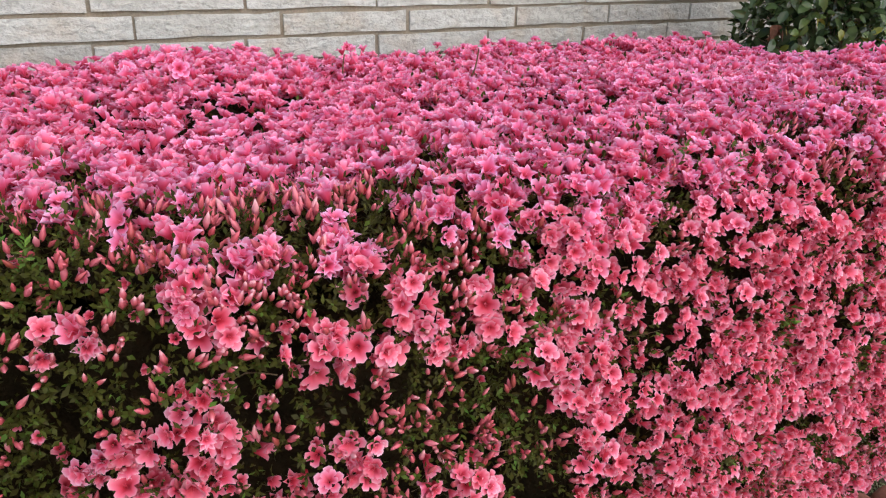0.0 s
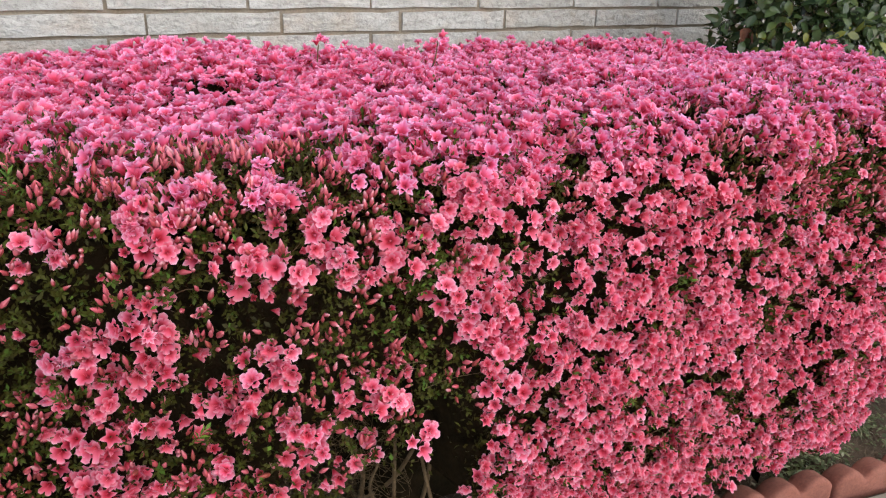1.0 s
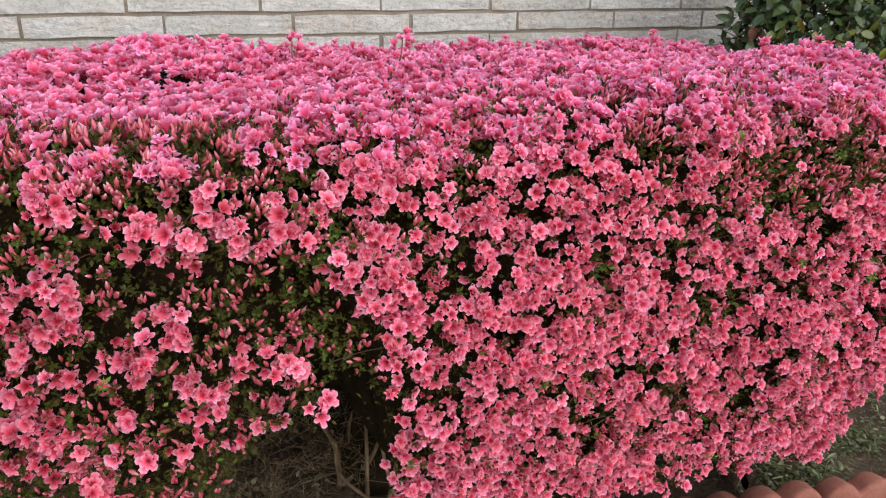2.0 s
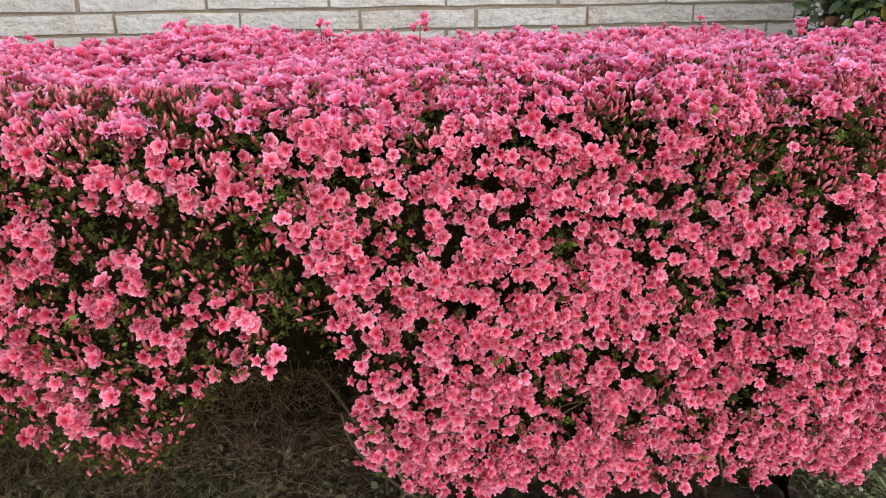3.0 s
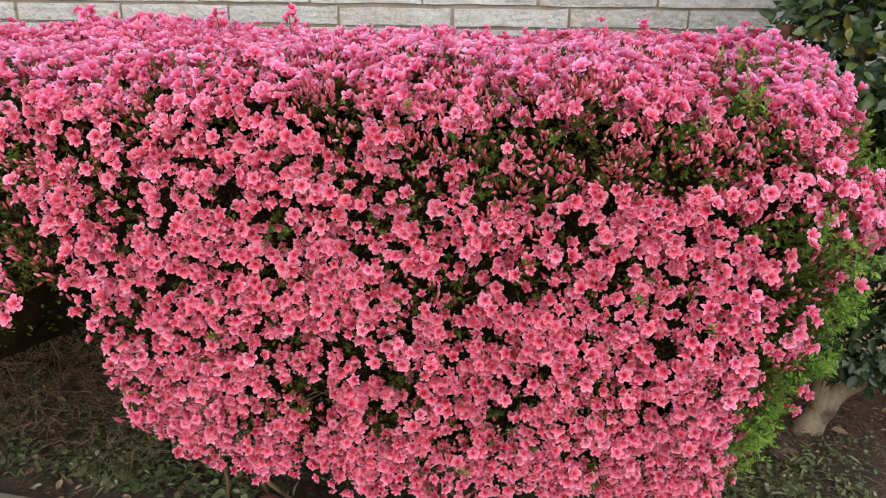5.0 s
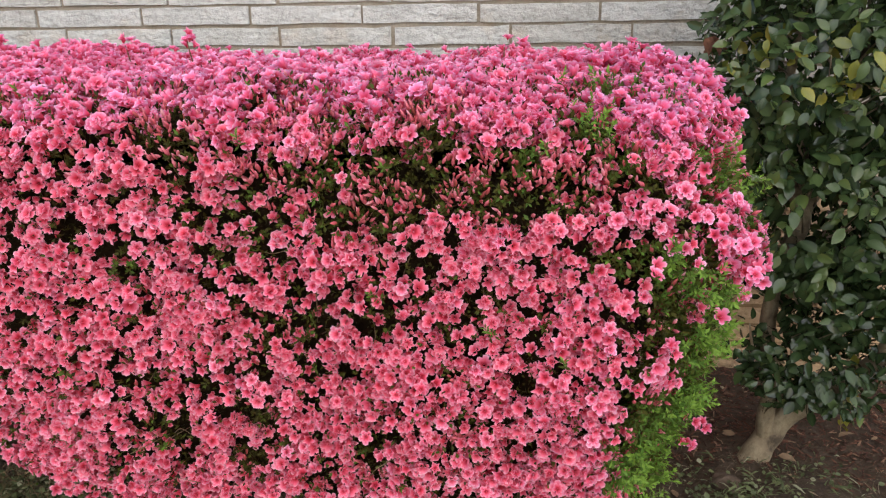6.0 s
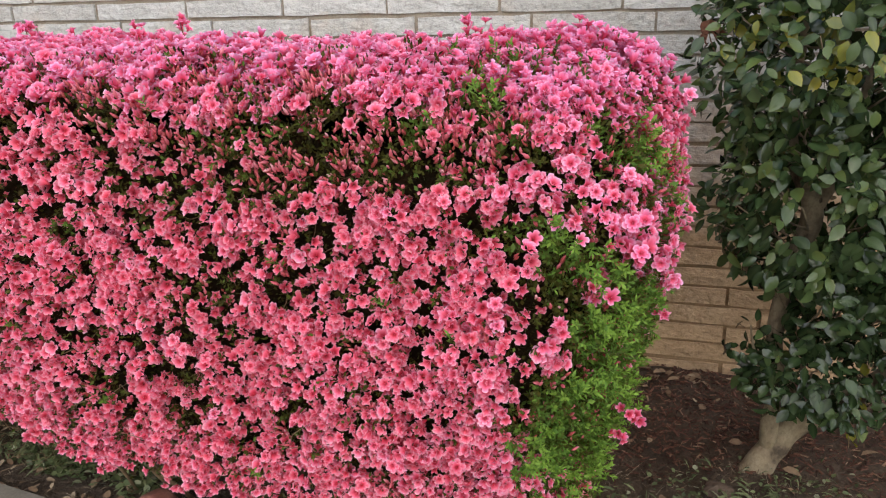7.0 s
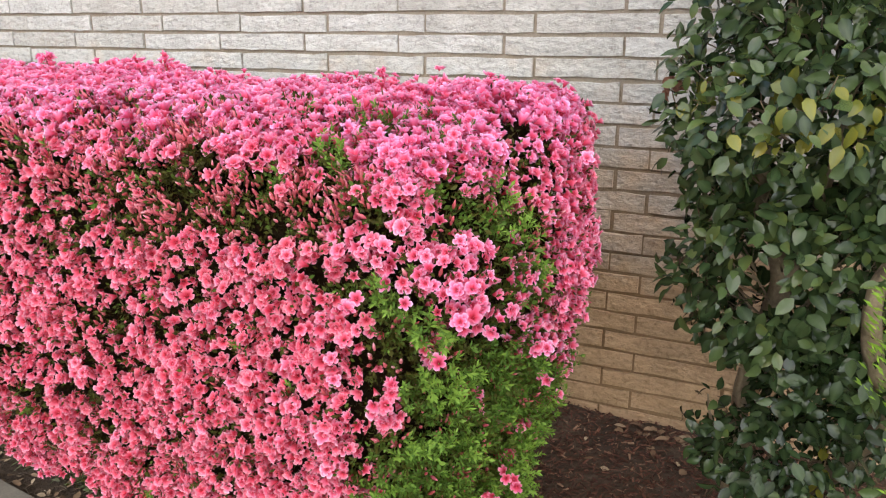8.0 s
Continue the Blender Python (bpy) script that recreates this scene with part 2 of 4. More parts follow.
def tube(points, radii, sides=8, knots=0.0, cuts=5):
    """A tapered limb along points."""
    pts, radii = np.asarray(points, float), np.asarray(radii, float)
    # a smoother line through the points
    t = np.linspace(0, len(pts) - 1, (len(pts) - 1) * cuts + 1)
    fine = []
    for u in t:
        i = min(int(u), len(pts) - 2)
        f = u - i
        p0, p1, p2, p3 = pts[max(i - 1, 0)], pts[i], pts[i + 1], pts[min(i + 2, len(pts) - 1)]
        fine.append(0.5 * (2 * p1 + (p2 - p0) * f + (2 * p0 - 5 * p1 + 4 * p2 - p3) * f * f + (3 * p1 - p0 - 3 * p2 + p3) * f ** 3))
    fine = np.array(fine)
    rad = np.interp(t, np.arange(len(pts)), radii)
    along = unit(np.gradient(fine, axis=0))
    ref = np.array([0.31, 0.95, 0.05])
    a = unit(np.cross(along, ref))
    b = np.cross(along, a)
    ang = np.linspace(0, 2 * math.pi, sides, endpoint=False)
    ring = a[:, None] * np.cos(ang)[None, :, None] + b[:, None] * np.sin(ang)[None, :, None]
    v = (fine[:, None] + ring * rad[:, None, None]).reshape(-1, 3)
    if knots:
        v = v + (lumps(v, 22.0)[:, None] - 0.5) * knots * np.repeat(rad, sides)[:, None] * ring.reshape(-1, 3) * 2
    tri = []
    for i in range(len(fine) - 1):
        for j in range(sides):
            q = [i * sides + j, i * sides + (j + 1) % sides, (i + 1) * sides + (j + 1) % sides, (i + 1) * sides + j]
            tri += [(q[0], q[1], q[2]), (q[0], q[2], q[3])]
    n = len(v)
    v = np.concatenate([v, fine[:1], fine[-1:]])
    last = (len(fine) - 1) * sides
    for j in range(sides):
        tri += [(n, (j + 1) % sides, j), (n + 1, last + j, last + (j + 1) % sides)]
    return v, np.array(tri)


def joined(pieces):
    vs, ts, count = [], [], 0
    for v, t in pieces:
        vs.append(v)
        ts.append(t + count)
        count += len(v)
    return np.concatenate(vs), np.concatenate(ts)


def leaf_template(width, fold, curl, rows=3, serrate=0.0):
    """A leaf one unit long along x, folded along its rib, facing z."""
    s = np.linspace(0, 1, rows + 2)
    half = width * np.sin(math.pi * s ** 0.85) ** 0.8
    half[0] = half[-1] = 0.0
    v, c = [], []
    for i, u in enumerate(s):
        bend = -curl * u * u
        v += [(u, 0, bend), (u, half[i], bend + fold * half[i]), (u, -half[i], bend + fold * half[i])]
        c += [(0.35, 0.5, 0), (0.0, 0.55, 0), (0.0, 0.4, 0)]
    t = []
    for i in range(rows + 1):
        a, b = 3 * i, 3 * i + 3
        if i == 0:
            t += [(a, b, b + 1), (a, b + 2, b)]
        elif i == rows:
            t += [(a, b, a + 1), (a, a + 2, b)]
        else:
            t += [(a, b, b + 1), (a, b + 1, a + 1), (a, b + 2, b), (a, a + 2, b + 2)]
    return np.array(v, float), np.array(t), np.array(c, float)


# ---- ground, pavement ----
def spaced(lo, hi, near_lo, near_hi, step):
    """Coordinates that are dense between near_lo and near_hi and widen towards the horizon."""
    mid = list(np.arange(near_lo, near_hi + step / 2, step))
    out, d = [], step
    x = near_hi
    while x < hi:
        d *= 1.5
        x = min(x + d, hi)
        out.append(x)
    low, d, x = [], step, near_lo
    while x > lo:
        d *= 1.5
        x = max(x - d, lo)
        low.append(x)
    return np.array(low[::-1] + mid + out)


def edge_y(x):
    """The line of the edging along the bed."""
    return -1.27 - 0.125 * (np.asarray(x) - 0.43)


def bed_height(x, y):
    p = np.stack([x, y, np.zeros_like(x)], -1).reshape(-1, 3)
    inside = np.clip((y - edge_y(x)) / 0.12, 0, 1) * np.clip((0.02 - y) / 0.05, 0, 1)
    h = (lumps(p, 3.0) - 0.5) * 0.05 + (lumps(p, 14.0) - 0.5) * 0.022 + (lumps(p, 45.0) - 0.5) * 0.010
    h = h.reshape(np.shape(x))
    near_trunk = np.exp(-(((x - 1.98) / 0.22) ** 2 + ((y + 0.68) / 0.2) ** 2))
    return h * inside - 0.012 + 0.03 * near_trunk


gx, gy = spaced(-900, 900, -2.6, 4.0, 0.03), spaced(-900, 900, -1.7, 0.12, 0.03)
GX, GY = np.meshgrid(gx, gy)
GZ = bed_height(GX, GY)
idx = np.arange(GX.size).reshape(GX.shape)
quads = np.stack([idx[:-1, :-1], idx[:-1, 1:], idx[1:, 1:], idx[1:, :-1]], -1).reshape(-1, 4)
ground = new("ground", mesh_of("ground", np.stack([GX, GY, GZ], -1).reshape(-1, 3), np.concatenate([quads[:, [0, 1, 2]], quads[:, [0, 2, 3]]]), SOIL))
tagged(ground, "bare brown earth bed with dry plant litter", "ground", kind="structure")


def box_mesh(name, lo, hi, material, bevel=0.0, skew=0.0):
    bm = bmesh.new()
    bmesh.ops.create_cube(bm, size=1.0)
    for v in bm.verts:
        for i in range(3):
            v.co[i] = lo[i] if v.co[i] < 0 else hi[i]
        v.co[1] += skew * v.co[0]
    if bevel:
        bmesh.ops.bevel(bm, geom=bm.edges[:], offset=bevel, segments=2, affect="EDGES")
    me = bpy.data.meshes.new(name)
    bm.to_mesh(me)
    bm.free()
    me.materials.append(material)
    return me


pavement = new("pavement")
tagged(pavement, "pale grey concrete walkway beside the planting bed, widened out of view to bounce light", "pavement", kind="structure")
for i in range(14):
    x0 = -8.4 + 1.3 * i
    # slabs reach unseen to y -4.6, widened to bounce light onto the hedge
    slab = part("slab", box_mesh("slab", (x0 + 0.005, -4.6, -0.08), (x0 + 1.295, -1.236, 0.012), CONCRETE, 0.006, -0.125), pavement)
    slab.location = (0, 0, 0)

# ---- brick wall ----
LONG, COURSE, TOP_ROW, JOINT = 0.406, 0.0713, 1.2335, 0.011
wall = new("wall_north", box_mesh("wall_north", (-6.0, -0.001, -0.3), (6.5, 0.22, 2.75), MORTAR))
tagged(wall, "off-white split-face brick house wall with tan mortar, clay-stained low down", "wall", kind="structure")


def brick_shape(seed):
    """One rough split-faced brick, its front a broken relief."""
    r = np.random.default_rng(seed)
    nx, nz = 6, 3
    length, height = LONG - JOINT, COURSE - 0.0125
    xs, zs = np.linspace(0, length, nx), np.linspace(0, height, nz)
    v = []
    for k, z in enumerate(zs):
        for i, x in enumerate(xs):
            rim = k in (0, nz - 1) or i in (0, nx - 1)
            proud = -0.0080 - 0.002 * r.random() if rim else -0.0085 - 0.0025 * r.random()
            v.append((x + (0 if i in (0, nx - 1) else r.normal(0, 0.012)), proud, z + (r.normal(0, 0.0016) if rim else r.normal(0, 0.008))))
    t = []
    for k in range(nz - 1):
        for i in range(nx - 1):
            a, b, c, d = k * nx + i, k * nx + i + 1, (k + 1) * nx + i + 1, (k + 1) * nx + i
            t += [(a, b, c), (a, c, d)] if r.random() < 0.5 else [(a, b, d), (b, c, d)]
    base = len(v)
    v += [(0, 0.02, 0), (length, 0.02, 0), (length, 0.02, height), (0, 0.02, height)]
    low, high = list(range(nx)), list(range((nz - 1) * nx, nz * nx))
    for i in range(nx - 1):
        t += [(low[i + 1], low[i], base if i < nx / 2 else base + 1), (high[i], high[i + 1], base + 3 if i < nx / 2 else base + 2)]
    t += [(low[nx // 2], base, base + 1), (high[nx // 2], base + 2, base + 3)]
    left, right = [k * nx for k in range(nz)], [k * nx + nx - 1 for k in range(nz)]
    for k in range(nz - 1):
        t += [(left[k], left[k + 1], base if k == 0 else base + 3), (right[k + 1], right[k], base + 1 if k == 0 else base + 2)]
    t += [(left[1], base + 3, base), (right[1], base + 1, base + 2)]
    return np.array(v), np.array(t)


SHAPES = [brick_shape(40 + n) for n in range(14)]


def build_bricks():
    meshes = [mesh_of("brick", v, t, BRICK, smooth=False) for v, t in SHAPES]
    rest = []
    for k in range(-20, 18):
        z = TOP_ROW - k * COURSE - (COURSE - 0.0125)
        for i in range(-14, 15):
            x = i * LONG + JOINT / 2 - (0.108 if k % 2 else 0.0) + rng.normal(0, 0.002)
            if x < -5.9 or x > 5.9:
                continue
            n = int(rng.integers(len(SHAPES)))
            flip = rng.random() < 0.5
            off = np.array([x, rng.normal(0, 0.0015), z + rng.normal(0, 0.001)])
            near = (-0.95 < x < 2.65 and -3 <= k <= 17) or (-2.0 < x < 2.65 and -3 <= k <= 2)
            if near:
                ob = part("brick", meshes[n], wall)
                ob.location = off
            else:
                rest.append((SHAPES[n][0] + off, SHAPES[n][1]))
    v, t = joined(rest)
    part("brickwork", mesh_of("brickwork", v, t, BRICK, smooth=False), wall, kind="stuff")


# ---- red scalloped edging ----
def edging_shape(lobes, pitch=0.112, thick=0.072, high=0.088):
    """One concrete edging block: a row of log-like rounded lobes on a common foot, lower and worn at the back."""
    bm = bmesh.new()
    outline = [(0.0, -0.10)]
    for n in range(lobes):
        for s in np.linspace(0.04, 0.96, 11):
            outline.append((pitch * (n + s), high - 0.046 + 0.046 * math.sin(math.pi * s) ** 0.55))
    outline.append((pitch * lobes, -0.10))
    front = [bm.verts.new((x, 0.0, z)) for x, z in outline]
    back = [bm.verts.new((x, thick, z - (0.012 if z > 0 else 0.0))) for x, z in outline]
    n = len(outline)
    bm.faces.new(front)
    bm.faces.new(back[::-1])
    for i in range(n):
        j = (i + 1) % n
        bm.faces.new((front[j], front[i], back[i], back[j]))
    bmesh.ops.recalc_face_normals(bm, faces=bm.faces[:])
    rim = [e for e in bm.edges if abs(e.verts[0].co.y - e.verts[1].co.y) < 1e-6 and max(v.co.z for v in e.verts) > 0]
    bmesh.ops.bevel(bm, geom=rim, offset=0.016, segments=4, affect="EDGES", profile=0.5)
    for v in bm.verts:
        if v.co.z > -0.05:
            v.co += Vector((0.0, 0.003, 0.003)) * noise.noise(v.co * 28)
    me = bpy.data.meshes.new("edging_block")
    bm.to_mesh(me)
    bm.free()
    me.polygons.foreach_set("use_smooth", np.ones(len(me.polygons), bool))
    me.materials.append(EDGING)
    return me


def build_edging():
    lean = math.degrees(math.atan(-0.125))
    x = 0.412
    full, short = edging_shape(4), edging_shape(2)
    n = 0
    while x < 4.2:
        lobes = 2 if n == 0 else 4
        ob = new("edging_block", short if lobes == 2 else full)
        ob.matrix_basis = pose(x, float(edge_y(x)) + rng.normal(0, 0.003), rng.normal(0, 0.003), 0, 0, lean + rng.normal(0, 0.6))
        tagged(ob, "red scalloped concrete edging block set in the soil", "garden edging", "edging along the bed")
        x += (lobes * 0.112 + 0.006) * math.cos(radians(lean))
        n += 1


# ---- the azalea hedge ----
HX0, HX1, HY0, HY1, HTOP, ROUND = -2.3, 1.665, -1.585, -0.42, 1.165, 0.12


def hem(x):
    """Height of the hedge's lower edge along its front."""
    low = np.interp(x, [-2.3, -0.4, -0.24, -0.16, -0.05, 0.03, 0.10, 0.20, 0.25, 0.28, 0.295, 0.315, 0.35, 0.40, 0.45, 1.0, 1.35, 1.5, 1.8], [0.50, 0.52, 0.52, 0.47, 0.50, 0.62, 0.70, 0.78, 0.76, 0.69, 0.58, 0.51, 0.44, 0.37, 0.315, 0.305, 0.285, 0.16, 0.12])
    return low + np.where(x > 0.3, 0.022 * np.sin(31 * x) + 0.016 * np.sin(67 * x + 1) + 0.010 * np.sin(13 * x), 0.0)


def rounded(q, inset=0.0):
    """Points of the clipped hedge's outer surface nearest to box points q, with their normals."""
    lo, hi = np.array([HX0, HY0, -0.2]), np.array([HX1, HY1, HTOP])
    c = np.clip(q, lo + ROUND, hi - ROUND)
    c[:, 2] = np.minimum(q[:, 2], HTOP - ROUND)
    n = unit(q - c)
    p = c + n * ROUND
    swell = (lumps(p, 2.6) - 0.5) * 0.055 + (lumps(p, 7.0) - 0.5) * 0.035
    p = p + n * (swell[:, None] - inset)
    low = np.clip((0.74 - p[:, 2]) / 0.45, 0, 1.3)
    front = np.clip((-0.95 - p[:, 1]) / 0.3, 0, 1)
    p[:, 1] += front * (0.15 * low ** 1.4 + 0.02 * np.clip((-0.05 - p[:, 0]) / 0.15, 0, 1) + 0.10 * np.clip((-0.2 - p[:, 0]) / 0.15, 0, 1) - 0.01)
    end = np.clip((p[:, 0] - 1.1) / 0.5, 0, 1)
    p[:, 0] -= end * 0.13 * np.clip((p[:, 1] + 1.1) / 0.65, 0, 1)
    out = np.interp(p[:, 2], [0.2, 0.4, 0.66, 0.87, 1.05, 1.17], [-0.135, -0.10, -0.035, 0.012, -0.002, -0.008])
    out = out - 0.075 * np.clip((-1.25 - p[:, 1]) / 0.3, 0, 1)
    out = out + 0.085 * np.exp(-((p[:, 2] - 0.94) / 0.05) ** 2 - ((p[:, 1] + 1.50) / 0.09) ** 2)
    p[:, 0] += end * out
    return p, n


def on_hedge(density, top=1.0, left=-0.85):
    """Even points, so many a square metre, over the front, top and end of the hedge and the crest of its back; top: share on the far part of the top."""
    strip = 0.30
    sides = [((HX1 - left) * HTOP, 0), ((HX1 - HX0) * (HY1 - HY0 - strip) * top, 1), ((HY1 - HY0) * HTOP, 2), ((HX1 - HX0) * 0.15 * HTOP, 3), ((HX1 - left) * strip, 4), ((left - HX0) * (strip + 0.12) * top, 5)]
    qs = []
    for area, face in sides:
        count = int(area * density)
        u, v = rng.random(count), rng.random(count)
        x = {0: left + u * (HX1 - left), 1: HX0 + u * (HX1 - HX0), 2: HX1 + 0 * u, 3: HX0 + u * (HX1 - HX0), 4: left + u * (HX1 - left), 5: HX0 + u * (left - HX0)}[face]
        y = {0: HY0 + 0 * u, 1: HY0 + strip + v * (HY1 - HY0 - strip), 2: HY0 + u * (HY1 - HY0), 3: HY1 + 0 * u, 4: HY0 + v * strip, 5: HY0 + v * strip}[face]
        z = {0: v * HTOP, 1: HTOP + 0 * u, 2: v * HTOP, 3: HTOP * (0.85 + 0.15 * v), 4: HTOP + 0 * u, 5: HTOP + 0 * u}[face]
        qs.append(np.stack([x, y, z], 1))
    return rounded(np.concatenate(qs))


def bump_at(p, x, y, z, rx, ry, rz):
    return np.exp(-(((p[:, 0] - x) / rx) ** 2 + ((p[:, 1] - y) / ry) ** 2 + ((p[:, 2] - z) / rz) ** 2))


LEAFY_UPPER = [(1.283, -1.56, 1.165, 0.024, 0.05, 0.022), (1.43, -1.44, 1.175, 0.032, 0.05, 0.030), (1.525, -1.44, 1.175, 0.040, 0.05, 0.040), (1.41, -1.56, 1.108, 0.026, 0.06, 0.022), (1.36, -1.56, 1.130, 0.026, 0.05, 0.020), (1.31, -1.57, 1.080, 0.026, 0.05, 0.020),
               (1.46, -1.36, 1.18, 0.030, 0.04, 0.030), (1.58, -1.54, 1.072, 0.028, 0.06, 0.024), (1.62, -1.45, 1.035, 0.045, 0.08, 0.035), (1.66, -1.40, 1.005, 0.045, 0.09, 0.045), (0.505, -1.62, 1.16, 0.022, 0.08, 0.03), (0.658, -1.60, 0.895, 0.018, 0.06, 0.02), (1.25, -1.40, 1.17, 0.030, 0.03, 0.03), (1.46, -1.56, 1.075, 0.018, 0.05, 0.016)]
LEAFY_LOWER = [(1.455, -1.58, 0.925, 0.040, 0.07, 0.029), (1.53, -1.57, 0.928, 0.042, 0.07, 0.030), (1.545, -1.56, 0.885, 0.048, 0.08, 0.032), (1.66, -1.40, 0.90, 0.04, 0.08, 0.06), (1.595, -1.55, 0.795, 0.045, 0.08, 0.050), (1.65, -1.43, 0.76, 0.05, 0.10, 0.09),
               (1.605, -1.54, 0.740, 0.045, 0.08, 0.045), (1.54, -1.55, 0.66, 0.040, 0.08, 0.040), (1.61, -1.44, 0.62, 0.06, 0.12, 0.08), (1.51, -1.54, 0.58, 0.05, 0.08, 0.045), (1.545, -1.49, 0.51, 0.07, 0.12, 0.06), (1.58, -1.38, 0.42, 0.08, 0.15, 0.08),
               (1.58, -1.15, 0.45, 0.12, 0.22, 0.20), (1.64, -1.25, 0.66, 0.06, 0.12, 0.08)]
LEAFY = LEAFY_UPPER + LEAFY_LOWER
BUDDING = [(0.78, 1.11, 0.06), (0.95, 1.10, 0.08), (1.07, 1.09, 0.08), (0.45, 1.11, 0.03), (0.98, 1.02, 0.06), (0.86, 1.06, 0.05), (1.16, 1.05, 0.06), (0.72, 1.11, 0.04), (1.22, 1.10, 0.07), (1.24, 1.02, 0.05), (0.60, 1.05, 0.04), (1.08, 0.97, 0.06), (1.36, 1.03, 0.06), (1.46, 1.04, 0.045), (1.16, 1.13, 0.04), (1.28, 1.06, 0.05)]
# dark gaps between the flowers: x, z, radius
HOLLOWS = [(-0.14, 1.03, 0.025), (0.07, 0.90, 0.045), (0.23, 1.01, 0.03), (0.41, 1.06, 0.022), (0.77, 1.04, 0.018), (1.01, 0.98, 0.032), (0.30, 0.98, 0.02), (1.15, 0.85, 0.018), (0.66, 0.57, 0.02), (0.36, 0.71, 0.018), (0.83, 0.92, 0.014),
           (0.43, 1.10, 0.02), (1.10, 1.01, 0.024), (1.25, 1.02, 0.03), (0.65, 1.02, 0.018), (0.95, 0.80, 0.022), (0.36, 0.79, 0.02), (0.44, 0.55, 0.022), (0.84, 0.65, 0.018), (0.70, 0.57, 0.022), (0.67, 0.69, 0.014), (1.07, 0.82, 0.022),
           (0.93, 1.06, 0.018), (1.02, 1.05, 0.02), (1.19, 0.63, 0.02), (1.10, 0.62, 0.018), (0.86, 0.62, 0.016), (0.79, 0.49, 0.028), (1.04, 0.51, 0.028), (1.25, 0.85, 0.02), (1.11, 0.90, 0.018), (0.87, 0.95, 0.018), (0.21, 0.81, 0.04)]
# flower clusters on the half-bare stretch of the face
CLUSTERS_HIGH = [(-0.27, 1.16, 0.018), (-0.32, 1.15, 0.018), (-0.18, 1.15, 0.022), (-0.13, 1.16, 0.02), (-0.13, 1.12, 0.022), (-0.19, 1.10, 0.02), (-0.15, 1.07, 0.024), (-0.12, 1.045, 0.024), (-0.07, 1.035, 0.028), (-0.02, 1.02, 0.026), (0.01, 0.98, 0.022),
                 (-0.04, 0.98, 0.026), (-0.10, 1.0, 0.022), (-0.24, 1.04, 0.026), (-0.21, 1.03, 0.02), (-0.27, 1.09, 0.018), (-0.02, 1.12, 0.02), (0.04, 1.06, 0.024), (0.12, 1.03, 0.024), (0.13, 1.07, 0.022), (-0.31, 1.07, 0.02), (-0.35, 1.03, 0.02),
                 (0.20, 1.06, 0.024), (0.26, 1.04, 0.024), (0.08, 1.02, 0.02), (0.18, 1.12, 0.022), (0.25, 1.13, 0.03), (0.10, 1.13, 0.02)]
CLUSTERS_LOW = [(-0.20, 0.97, 0.035), (-0.21, 0.94, 0.04), (-0.15, 0.96, 0.03), (-0.08, 0.89, 0.03), (0.06, 0.85, 0.026), (0.01, 0.86, 0.02), (0.13, 0.80, 0.024), (-0.21, 0.85, 0.03), (-0.12, 0.87, 0.03), (-0.13, 0.82, 0.035), (-0.22, 0.73, 0.026),
                (-0.05, 0.68, 0.02), (0.17, 0.725, 0.022), (0.03, 0.69, 0.02), (0.01, 0.75, 0.026), (-0.10, 0.77, 0.026), (-0.28, 0.68, 0.04), (-0.02, 0.89, 0.03), (0.26, 0.94, 0.028), (0.15, 0.94, 0.018), (0.23, 0.88, 0.02), (-0.30, 0.80, 0.04), (-0.34, 0.90, 0.04),
                (-0.18, 0.62, 0.03), (-0.26, 0.57, 0.03), (-0.13, 0.57, 0.02), (0.0, 0.80, 0.02), (0.24, 0.80, 0.018)]


